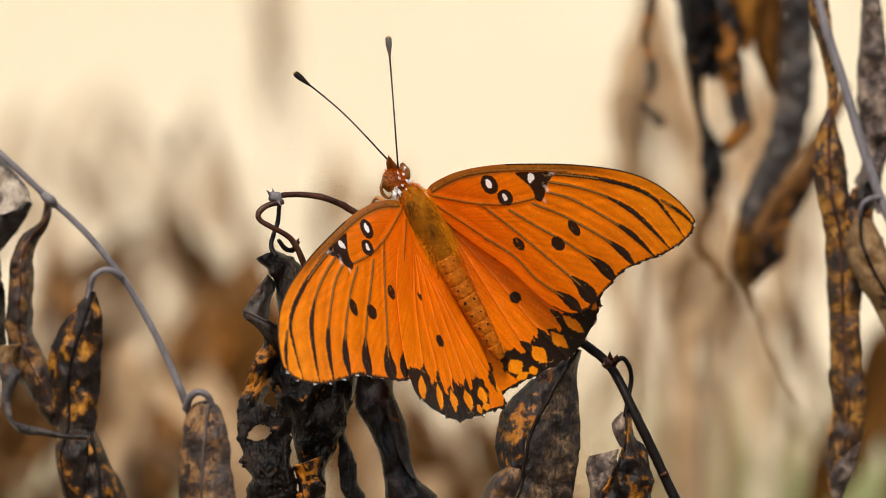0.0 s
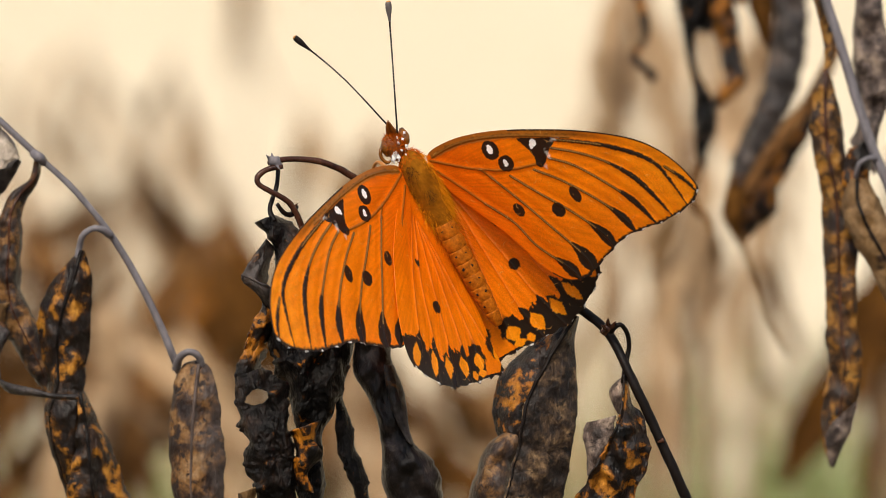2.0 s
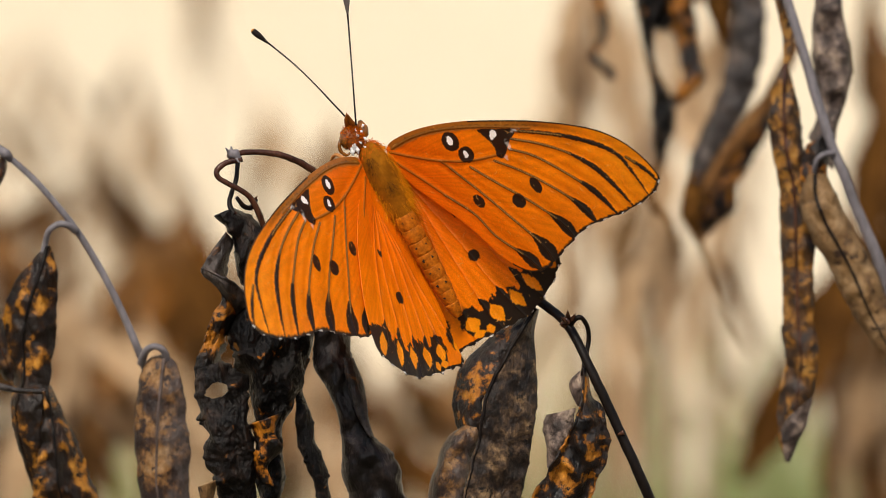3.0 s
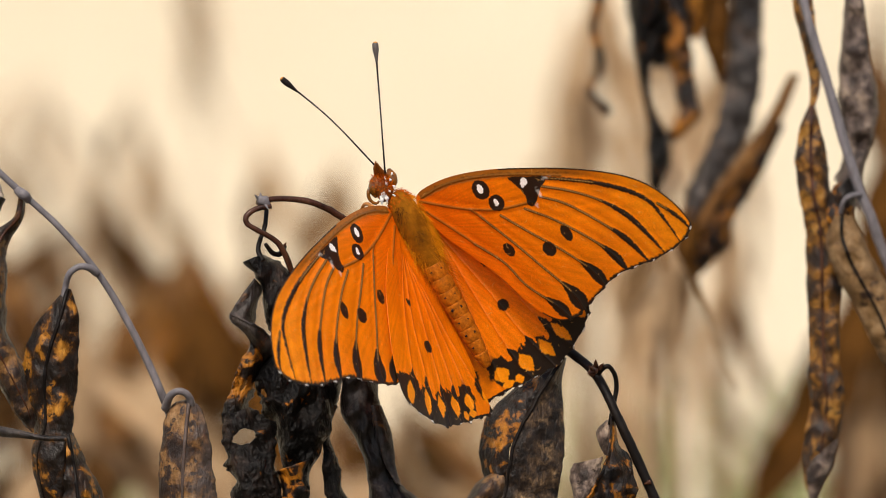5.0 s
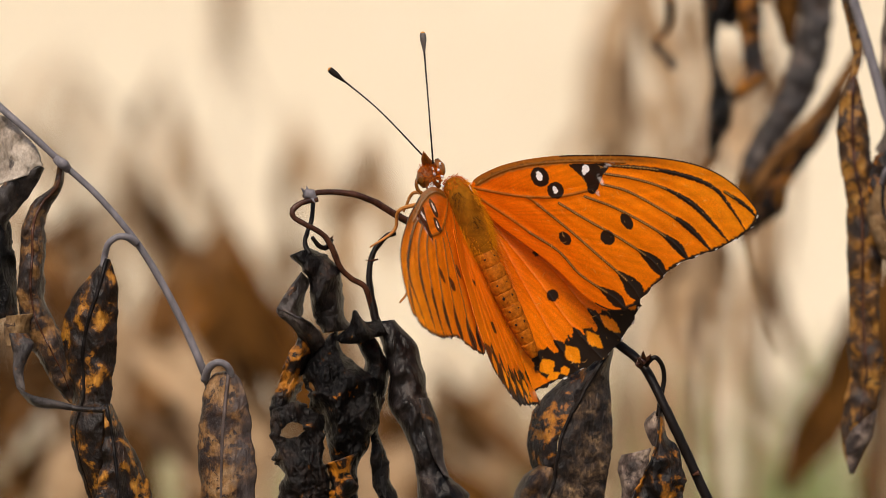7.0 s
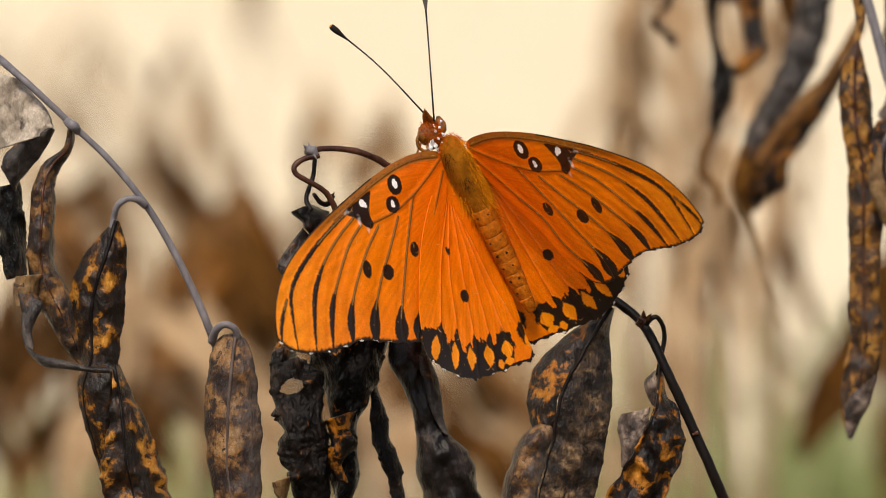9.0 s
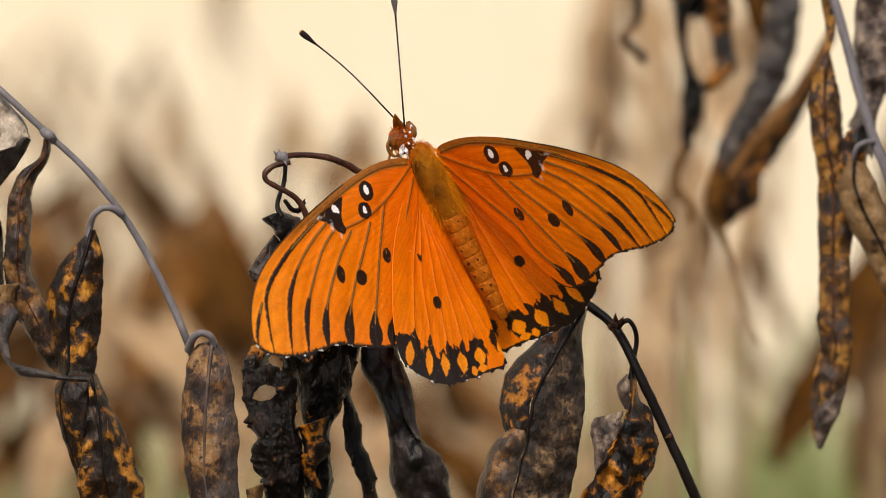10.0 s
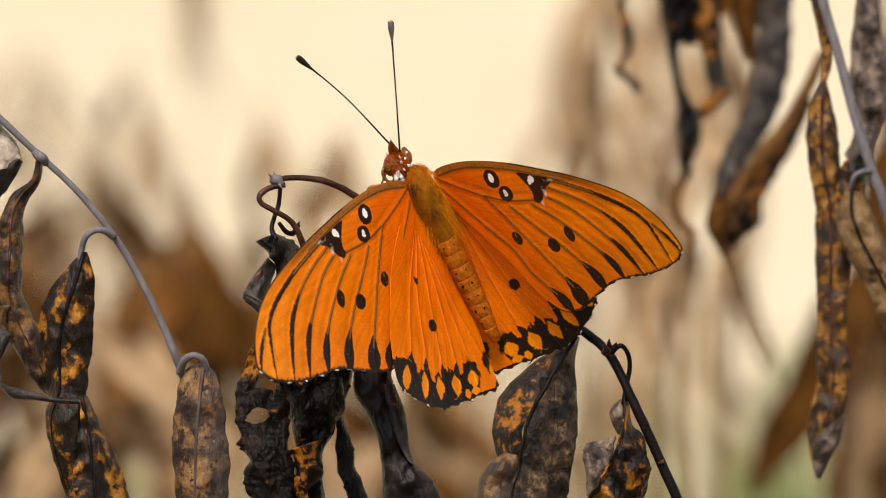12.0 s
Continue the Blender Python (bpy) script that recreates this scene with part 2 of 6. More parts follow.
def stucco():
    m, nodes, links, b = material("cream_stucco", 0.9, 0.2)
    a = noise_node(nodes, links, 3.0, 5, 0.6, vary=False)
    f = noise_node(nodes, links, 160, 5, 0.7, vary=False)
    links.new(ramp_node(nodes, links, a.outputs[0], [(0.3, (0.79, 0.68, 0.50)), (0.7, (0.86, 0.775, 0.60))]).outputs[0], b.inputs["Base Color"])
    bump(nodes, links, b, [(f.outputs[0], 0.6)], 0.004)
    return m


def soil():
    m, nodes, links, b = material("dry_soil", 0.95, 0.2)
    a = noise_node(nodes, links, 6.0, 8, 0.65, vary=False)
    f = noise_node(nodes, links, 90, 6, 0.7, vary=False)
    c = ramp_node(nodes, links, a.outputs[0], [(0.3, (0.10, 0.075, 0.045)), (0.5, (0.2, 0.15, 0.09)), (0.7, (0.13, 0.14, 0.05))]).outputs[0]
    links.new(c, b.inputs["Base Color"])
    bump(nodes, links, b, [(f.outputs[0], 0.8)], 0.02)
    return m


STRAW_BLADE = dry_leaf("straw_blade", [(0.3, (0.40, 0.29, 0.16)), (0.5, (0.52, 0.40, 0.24)), (0.7, (0.62, 0.5, 0.32))], (0.36, 0.30, 0.14), 0.65, 60, 0.6, 0.3, 0.0, 0.25)
GRASS = dry_leaf("green_blade", [(0.3, (0.20, 0.25, 0.09)), (0.5, (0.32, 0.38, 0.15)), (0.7, (0.46, 0.5, 0.25))], (0.46, 0.42, 0.24), 0.58, 60, 0.5, 0.3, 0.0, 0.25)


# ---- mesh helpers ----
MM = 0.001


def at(p):
    """A plan point, millimetres right / back / up from the centre of the scene, in metres."""
    return Vector((p[0] * MM, p[1] * MM, 1.0 + p[2] * MM))


def mesh_object(name, verts, faces, mat, smooth=True):
    me = bpy.data.meshes.new(name)
    me.from_pydata([tuple(v) for v in verts], [], faces)
    me.update()
    if smooth:
        me.polygons.foreach_set("use_smooth", [True] * len(me.polygons))
    me.materials.append(mat)
    return new(name, me)


def under(ob, parent, label=""):
    ob.parent = parent
    if label:
        ob["label"] = label
    return ob


def spline(points, n):
    """Catmull-Rom through the points, n samples."""
    p = [Vector(q) for q in points]
    p = [p[0] * 2 - p[1]] + p + [p[-1] * 2 - p[-2]]
    out = []
    segs = len(p) - 3
    for i in range(n):
        s = i / (n - 1) * segs
        k = min(int(s), segs - 1)
        t = s - k
        a, b, c, d = p[k:k + 4]
        out.append(0.5 * ((2 * b) + (c - a) * t + (2 * a - 5 * b + 4 * c - d) * t * t + (3 * b - a - 3 * c + d) * t ** 3))
    return out


def lerp_list(values, s):
    x = s * (len(values) - 1)
    k = min(int(x), len(values) - 2)
    return values[k] + (values[k + 1] - values[k]) * (x - k)


def tube_data(path, radii, sides=10, rough=0.0, seed=0):
    verts, faces = [], []
    n = len(path)
    ref = Vector((0.3, -0.9, 0.2))
    for i, p in enumerate(path):
        t = (path[min(i + 1, n - 1)] - path[max(i - 1, 0)]).normalized()
        a = t.cross(ref)
        if a.length < 1e-3:
            a = t.cross(Vector((1, 0, 0)))
        a.normalize()
        b = t.cross(a)
        r = lerp_list(radii, i / (n - 1))
        for k in range(sides):
            ang = 2 * math.pi * k / sides
            q = r * (1 + rough * noise.noise(Vector((i * 0.5 + seed * 7, math.cos(ang) * 1.3, math.sin(ang) * 1.3))))
            verts.append(p + (a * math.cos(ang) + b * math.sin(ang)) * q)
    for i in range(n - 1):
        for k in range(sides):
            j = (k + 1) % sides
            faces.append((i * sides + k, i * sides + j, (i + 1) * sides + j, (i + 1) * sides + k))
    faces.append(tuple(range(sides))[::-1])
    faces.append(tuple(range((n - 1) * sides, n * sides)))
    return verts, faces


def tube(name, points, radii, mat, parent, label="", sides=10, n=40, rough=0.12, seed=0):
    """A round stem through plan points (mm), radii in mm, under a thing at its place."""
    o = parent["base"] if "base" in parent else (0, 0, 0)
    path = [at(p) - Vector(o) for p in spline(points, n)]
    v, f = tube_data(path, [r * MM for r in radii], sides, rough, seed)
    return under(mesh_object(name, v, f, mat), parent, label)


def thing(name, at_m, label, category, group=""):
    ob = new(name)
    ob.empty_display_size = 0.01
    ob.matrix_basis = Matrix.Translation(at_m)
    ob["base"] = tuple(at_m)
    return tagged(ob, label, category, group)


def leaf(parent, spine, half, mat, fold=0.5, curl=0.4, twist=(0, 0), ruffle=0.3, seed=0, widths=(0.15, 0.6, 0.95, 1.0, 0.85, 0.5, 0.06), holes=(), label="", n=46, across=15, midrib=True, rib_mat=None, name="leaf", thick=0.28, torn=0.16, crumple=0.12, bend=1.0, skew=(1.0, 1.0)):
    """A withered leaf blade along a spine of plan points (mm): folded along its rib, edges curled and ruffled, some torn through."""
    o = Vector(parent["base"])
    path = [at(p) for p in spline(spine, n)]
    verts, faces, rib, blade = [], [], [], []
    run = sum((q - p).length for p, q in zip(path, path[1:])) / MM
    for i in range(n):
        s = i / (n - 1)
        t = (path[min(i + 1, n - 1)] - path[max(i - 1, 0)]).normalized()
        side = t.cross(Vector((0, 1, 0)))
        if side.length < 1e-3:
            side = Vector((1, 0, 0))
        side.normalize()
        a = radians(twist[0] + (twist[1] - twist[0]) * s) + 0.35 * noise.noise(Vector((s * 4, seed * 3.1, 0.5)))
        side = Matrix.Rotation(a, 3, t) @ side
        nor = side.cross(t).normalized()
        w = half * MM * lerp_list(widths, s)
        w *= 1 + 0.14 * noise.noise(Vector((s * 9, seed * 5.7, 3.3)))
        wob = 0.12 * half * MM * noise.noise(Vector((s * 3.5, seed * 2.3, 9.1)))
        for k in range(across):
            c = -1 + 2 * k / (across - 1)
            kap = max(0.05, curl * (1 + 0.6 * noise.noise(Vector((s * 3, seed * 1.7, math.copysign(2, c))))))
            ww = w * skew[c > 0] * (1 + torn * (noise.noise(Vector((s * 11, seed * 9.3, math.copysign(5, c)))) + 0.5 * noise.noise(Vector((s * 31, seed * 4.3, math.copysign(7, c))))) * abs(c) ** 3)
            lat = ww * math.sin(c * kap) / kap
            h = ww * (1 - math.cos(c * kap)) / kap + fold * ww * (abs(c) ** 1.3) * 0.6
            h += ruffle * w * abs(c) ** 1.4 * noise.noise(Vector((s * 7 + seed, c * 1.6, seed * 4.4))) * 1.4
            h += 0.06 * w * noise.noise(Vector((s * 19 + seed, c * 3.5, seed * 2.9)))
            h += crumple * w * (0.6 - 2.2 * abs(noise.noise(Vector((s * 4.5 + c * 0.8 + seed, c * 1.3 - s * 2, seed * 6.1)))))
            verts.append(path[i] - o + side * (lat + wob) - nor * h * bend)
            blade += [c * 0.5 + 0.5, s * run, 0.0, 1.0]
        rib.append(verts[-1 - across // 2] - nor * 0.12 * MM)
    for i in range(n - 1):
        for k in range(across - 1):
            s, c = (i + 0.5) / (n - 1), -1 + 2 * (k + 0.5) / (across - 1)
            if any(((s - hs) / rs) ** 2 + ((c - hc) / rc) ** 2 < 1 for hs, hc, rs, rc in holes):
                continue
            q = i * across + k
            faces.append((q, q + 1, q + across + 1, q + across))
    ob = under(mesh_object(name, verts, faces, mat), parent, label)
    ob.data.attributes.new("blade", "FLOAT_COLOR", "POINT").data.foreach_set("color", blade)
    so = ob.modifiers.new("thickness", "SOLIDIFY")
    so.thickness, so.offset = thick * MM, 0
    if midrib:
        v, f = tube_data(rib[:int(n * 0.93)], [0.42 * MM * min(1, half / 4), 0.3 * MM * min(1, half / 4), 0.12 * MM], 6)
        under(mesh_object("midrib", v, f, rib_mat or TWIG_BROWN), ob)
    return ob


def blade(parent, one, other, mat, belly=0.2, crumple=0.6, torn=0.08, curl=0.0, seed=0, rib=None, rib_mat=None, holes=(), label="", thick=0.26):
    """A withered blade between two edges of plan points (mm): bellied, creased and crumpled, its edges ragged or curled back."""
    o = Vector(parent["base"])
    size = max((Vector(a) - Vector(b)).length for a, b in zip(one, one[1:])) * (len(one) - 1)
    n = int(max(30, min(150, size * 3.2)))
    a, b = spline(one, n), spline(other, n)
    wide = max((q - p).length for p, q in zip(a, b))
    across = int(max(11, min(41, wide * 3.5)))
    if holes:
        n, across = n * 2, across * 2
        a, b = spline(one, n), spline(other, n)
    verts, faces, attr, line = [], [], [], []
    run = 0.0
    for i in range(n):
        s = i / (n - 1)
        w = (b[i] - a[i]).length
        if i:
            run += ((a[i] + b[i]) / 2 - (a[i - 1] + b[i - 1]) / 2).length
        fade = min(1.0, w / 3.0)
        for k in range(across):
            c = k / (across - 1)
            e = 2 * c - 1
            shift = torn * abs(e) ** 3 * (1.3 * noise.noise(Vector((run * 0.38, seed * 9.3, 5 * math.copysign(1, e)))) + 0.5 * max(0.0, noise.noise(Vector((run * 1.3, seed * 4.3, 7 * math.copysign(1, e))))) * 2 - 0.2)
            p = a[i].lerp(b[i], c + shift * math.copysign(1, e))
            f = Vector((p.x * 0.30 + seed * 3.7, p.z * 0.20, seed * 1.9))
            h = belly * w * (1 - e * e) - curl * w * max(0.0, abs(e) - 0.55) ** 2 * 4
            h += crumple * fade * (0.7 - 2.6 * abs(noise.noise(f)) + 0.6 * noise.noise(f * 2.3))
            h += 0.22 * crumple * fade * (0.5 - 1.8 * abs(noise.noise(f * 4.1)))
            verts.append(at(p - Vector((0, h, 0))) - o)
            attr += [c, run, 0.0, 1.0]
        if rib:
            k = lerp_list(rib, s) * (across - 1)
            j = min(int(k), across - 2)
            row = verts[-across:]
            line.append(row[j].lerp(row[j + 1], k - j) - Vector((0, 0.1 * MM, 0)))
    for i in range(n - 1):
        for k in range(across - 1):
            s, c = (i + 0.5) / (n - 1), (k + 0.5) / (across - 1)
            if any(((s - hs) / rs) ** 2 + ((c - hc) / rc) ** 2 < 1 + 0.35 * noise.noise(Vector((s * 60, c * 9, seed))) for hs, hc, rs, rc in holes):
                continue
            q = i * across + k
            faces.append((q, q + 1, q + across + 1, q + across))
    ob = under(mesh_object("leaf", verts, faces, mat), parent, label)
    ob.data.attributes.new("blade", "FLOAT_COLOR", "POINT").data.foreach_set("color", attr)
    so = ob.modifiers.new("thickness", "SOLIDIFY")
    so.thickness, so.offset = thick * MM, 0
    if rib:
        r = 0.36 * MM * min(1, wide / 6)
        v, f = tube_data(line[:int(n * 0.94)], [r, r * 0.75, r * 0.3], 7, 0.15, seed)
        under(mesh_object("midrib", v, f, rib_mat or TWIG_BROWN), ob)
    return ob


# ---- setting ----
def slab(name, lo, hi, mat, label, category="", kind="structure"):
    bm = bmesh.new()
    bmesh.ops.create_cube(bm, size=1)
    size = Vector(hi) - Vector(lo)
    for v in bm.verts:
        v.co = Vector(lo) + Vector(((v.co.x + 0.5) * size.x, (v.co.y + 0.5) * size.y, (v.co.z + 0.5) * size.z))
    me = bpy.data.meshes.new(name)
    bm.to_mesh(me)
    bm.free()
    me.materials.append(mat)
    return tagged(new(name, me), label, category, kind=kind)


slab("ground", (-60, -60, -0.3), (60, 60, 0.0), soil(), "dry soil with thin patches of grass", "ground")
slab("wall_back", (-9, 2.9, 0.0), (9, 3.15, 4.2), stucco(), "sunlit cream stucco garden wall behind the plants", "wall")

# ---- twig with blackened leaves, on which the butterfly sits ----
TWIG_AT = Vector((-0.0001, 0.000, 0.9956))
twig = thing("withered_twig", TWIG_AT, "thin dark twig with blackened curled dead leaves", "twig")
tube("shoot", [(-26.1, 0, 7.6), (-23.2, 2, 8.2), (-19.1, 3, 8.0), (-15.7, 4, 6.9), (-11.9, 6, 4.7), (-3.8, 10, 0.4)], [0.42, 0.46, 0.5, 0.55, 0.6], TWIG_BROWN, twig, "reddish brown drying shoot", 12, 50, 0.15, 1)
tube("stem", [(-4.2, 10, 0.7), (1.4, 11, -2.5), (8.3, 11, -6.1), (17.3, 9, -11.2), (21.0, 5, -14.1), (25.3, 2, -17.8), (29.0, 0, -25.0), (32.3, 0, -31.9), (35.8, 0, -39.5), (39.4, 2, -47.7), (43.1, 5, -56.4), (48.3, 12, -70.5), (53.3, 20, -91.7), (58.2, 30, -127.4), (62.4, 45, -190.8), (65.1, 80, -323.4), (65.7, 130, -619.3), (59.5, 160, -1135.2)], [0.55, 0.58, 0.62, 0.66, 0.7, 0.72, 0.75, 0.78, 0.82, 0.9, 1.0, 1.1, 1.2, 1.3, 1.5, 1.9, 2.6], TWIG_DARK, twig, "nearly black shiny stem", 12, 260, 0.12, 1)
tube("knob", [(-26.2, -1, 8.3), (-25.7, -1, 8.1), (-25.0, -1, 7.7), (-24.4, -1, 7.1)], [0.25, 0.75, 0.7, 0.4], TWIG_GREY, twig, "greyish broken tip", 9, 12, 0.5, 2)
for k, (a, b) in enumerate((((-25.9, -1, 8.1), (-26.5, -2, 8.8)), ((-25.5, -1, 8.2), (-25.7, -1, 9.1)), ((-25.2, -1, 7.7), (-24.4, -2, 6.6)))):
    tube("splinter", [a, tuple((u + v) / 2 for u, v in zip(a, b)), b], [0.28, 0.2, 0.08], TWIG_GREY, twig, "", 6, 6, 0.3, k)
tube("tendril", [(-24, -1, 7.1), (-26.3, -1.5, 6.6), (-27.7, -2, 5.5), (-27.5, -2, 4.3), (-25.6, -1.6, 3.2), (-23.1, -0.5, 1.7), (-21.7, 0.5, -0.5), (-20.6, 1.6, -3.1), (-18.9, 2.4, -4.8), (-16.9, 2.9, -6), (-16, 3.5, -8.4), (-15.2, 4, -11.4)], [0.42, 0.45, 0.42, 0.42, 0.5, 0.42, 0.46, 0.5], TWIG_BROWN, twig, "looped reddish brown tendril", 10, 90, 0.2, 3)
tube("tendril", [(-24.7, 2, 6.7), (-24.9, 1, 4.2), (-25.6, 0, 2), (-25.9, -0.5, 0.3), (-25.1, -1, -1.2)], [0.34, 0.36, 0.36, 0.42], TWIG_DARK, twig, "", 9, 30, 0.2, 4)
tube("tendril", [(-24.8, -1, 1.4), (-23.9, -0.3, 0.2), (-22.7, 0.7, -0.2), (-22, 2, 1)], [0.3, 0.42, 0.45], TWIG_DARK, twig, "", 8, 16, 0.3, 15)
tube("tendril", [(-12.3, 6, 2.1), (-14, 5.3, 1.3), (-15.6, 4.7, -1), (-16.2, 4, -4.1), (-15.9, 3.7, -7.3), (-15.2, 3.3, -10.7), (-14.5, 3, -13.5)], [0.4, 0.42, 0.45, 0.6, 0.7], TWIG_DARK, twig, "", 9, 40, 0.25, 5)
tube("thorn", [(-14.9, 3, -1.9), (-15.9, 2.5, -2.1), (-16.8, 2, -2)], [0.16, 0.14, 0.06], TWIG_BROWN, twig, "", 6, 8, 0.2, 16)
tube("thorn", [(-22.2, 2, 0.8), (-21.9, 1.5, 1.3), (-21.7, 1, 1.6)], [0.3, 0.2, 0.06], TWIG_BROWN, twig, "", 6, 6, 0.2, 17)
blade(twig, [(-28.2, -2, -1.4), (-26.3, -1.6, -3.4), (-25.3, -1.2, -5.8), (-25, -0.6, -8.3), (-24.2, 0.2, -10.7), (-23.1, 1, -13)], [(-25.3, 0, -0.2), (-22.5, 0.8, -1.5), (-20.7, 1.6, -3.8), (-20, 2.2, -7.1), (-20.1, 2.6, -10.1), (-18.6, 3, -12.5)], LEAF_SOOT, belly=0.25, crumple=1.0, torn=0.11, curl=0.25, seed=1, label="blackened crumpled leaf")
blade(twig, [(-26.4, 0, -3.9), (-28.5, -1, -6.4), (-30.1, -2, -9.2), (-29.6, -3, -10.5)], [(-25.3, 1, -5), (-25.7, 1.3, -7.1), (-26, 1.7, -10.1), (-26.9, 2, -11.3)], LEAF_SLATE, belly=0.2, crumple=0.7, torn=0.1, seed=2, label="grey curled leaf strip")
blade(twig, [(-30.1, -3, -9.2), (-28.2, -3, -9.9), (-25.6, -3, -11), (-23.7, -1.5, -12.4), (-22.8, 0, -14.5)], [(-29.7, -2, -10.6), (-27.6, -0.5, -12.3), (-26.5, 1, -14.2), (-25.7, 1.5, -15.9), (-25.1, 2, -16.7)], LEAF_SLATE, belly=0.3, crumple=0.5, torn=0.12, curl=-0.2, seed=3, label="grey-black folded leaf strip")
blade(twig, [(-26.8, 0, -12.6), (-28.4, -0.4, -16.4), (-29.3, -0.8, -19.8), (-30.8, -1, -22.8), (-30.9, -1, -25.2), (-29.6, -1, -27.2)], [(-22.8, 2, -13.9), (-24.2, 2, -15.8), (-25.9, 2, -18.8), (-26.7, 1.8, -21.3), (-27.2, 1.4, -23), (-28.4, 1, -26.1)], LEAF_BURNT, belly=0.25, crumple=0.8, torn=0.16, seed=4, holes=((0.45, 0.5, 0.06, 0.12),), label="blackened leaf strip with rusty orange edges")
blade(twig, [(-30.6, -2, -24.6), (-30.5, -2.3, -29.1), (-30.2, -2.7, -32.1), (-29.4, -3, -35.5), (-28.7, -2.3, -38.5), (-28.1, -1.7, -42.3), (-26.8, -1, -47)], [(-26.9, -1, -23.2), (-23.3, -1.7, -26.6), (-22.4, -2.3, -30.4), (-21.6, -3, -34.6), (-21.9, -2, -38), (-21.5, -1, -42.3), (-24.3, 0, -47.9)], LEAF_SOOT, belly=0.15, crumple=1.1, torn=0.14, curl=0.15, seed=5, holes=((0.15, 0.42, 0.05, 0.24),), label="grey-black crumpled leaf with a torn hole")
blade(twig, [(-22, 1, -13.3), (-25, 0.3, -16.9), (-26, -0.3, -19.8), (-25.2, -1, -22.8), (-23.9, -0.7, -25.5), (-22.6, -0.3, -28.9), (-21.8, 0, -32.6), (-21.4, 0.7, -36.8), (-21.6, 1.3, -41.6), (-20.4, 2, -46.3)], [(-21, 2, -12.6), (-20.3, 1.1, -16), (-18.2, 0.2, -17.7), (-15.8, -0.7, -19.8), (-15, -0.8, -22.8), (-14.8, -0.5, -26.6), (-16, -0.2, -29.7), (-17.5, 0.2, -32.6), (-17.8, 0.8, -36.8), (-17.5, 1.4, -41.5), (-19.3, 2, -46.5)], LEAF_BLACK, belly=0.25, crumple=1.1, torn=0.07, curl=0.2, seed=6, holes=((0.28, 0.09, 0.028, 0.05),), label="large blackened curled leaf")
blade(twig, [(-22.3, -3, -32.6), (-21.6, -2.7, -35.5), (-22, -2.3, -38.2), (-21, -2, -41.6)], [(-18, -4, -31), (-19, -3.5, -33.9), (-17.7, -3, -36.3), (-19.9, -2.5, -38.9), (-19, -2, -42.1)], LEAF_EMBER, belly=0.3, crumple=0.8, torn=0.12, seed=15, label="rusty orange and black leaf scrap")
blade(twig, [(-21.3, 1, -14), (-19.1, 0.5, -11.9), (-18.3, 0, -9.7), (-16.9, 1, -11.3), (-14.5, 2, -11.1)], [(-20.3, 0, -14.5), (-17.9, -1, -14.3), (-16.3, -2, -14.1), (-15.2, -0.5, -13.6), (-13.3, 1, -13.3)], LEAF_BLACK, belly=0.3, crumple=0.5, torn=0.14, seed=8, label="blackened leaf junction")
blade(twig, [(-18.8, 1, -13.4), (-17.1, 1.2, -16), (-16.5, 1.5, -18.6), (-16.1, 1.8, -21.1), (-16.3, 2, -24.1)], [(-16, 2, -12.9), (-14.1, 2.2, -15.3), (-13.1, 2.5, -18.6), (-13.3, 2.8, -21.1), (-14.1, 3, -24.1)], LEAF_BLACK, belly=0.3, crumple=0.7, torn=0.14, curl=0.3, seed=9, label="narrow blackened leaf")
blade(twig, [(-16.5, 2, -23.3), (-15.8, 2, -28.4), (-15.7, 2, -32.2), (-15.6, 2, -35.6), (-14.4, 2, -38.3), (-13, 2, -41.6), (-12.4, 2, -45), (-11.7, 2, -49.2)], [(-13.8, 3, -22.8), (-14.9, 3, -27.5), (-13.2, 3, -32.2), (-12.7, 3, -35.6), (-11.6, 3, -38.3), (-10.7, 3, -41.6), (-10.5, 3, -45), (-11, 3, -49.3)], LEAF_BLACK, belly=0.3, crumple=0.5, torn=0.16, seed=10, label="narrow twisted blackened leaf")
blade(twig, [(-15.2, 3, -11.4), (-13.8, 2.2, -16), (-13, 1.4, -19.8), (-13.1, 0.6, -23.6), (-11.2, -0.2, -27.2), (-9.4, -1, -31.2), (-8.8, -0.6, -34.6), (-8.5, -0.2, -38.9), (-7.9, 0.6, -43.2), (-6.4, 1.8, -48.3), (-3.8, 3, -52.6)], [(-12.5, 4, -11.1), (-8.9, 2.8, -15.1), (-7.7, 1.6, -20.2), (-7.1, 0.8, -23.6), (-5.7, 0.4, -27.2), (-5.1, 0, -31.2), (-4.1, -0.4, -34.6), (-1.2, -0.8, -37.3), (0.2, 0, -40.6), (0.9, 2, -45.8), (-0.4, 4, -52.7)], LEAF_TWISTED, belly=0.25, crumple=0.6, torn=0.05, curl=0.25, seed=11, label="long blackened leaf twisting downwards")
blade(twig, [(-8.6, -2, -22.7), (-8, -2, -27), (-6.6, -2, -31.2), (-4.8, -2, -34.2)], [(-7.2, -1, -22.7), (-5.5, -1, -27.1), (-4.9, -1, -31.2), (-4.1, -1, -34.8)], LEAF_SLATE, belly=0.3, crumple=0.5, torn=0.15, seed=16, label="greyish rolled leaf edge")
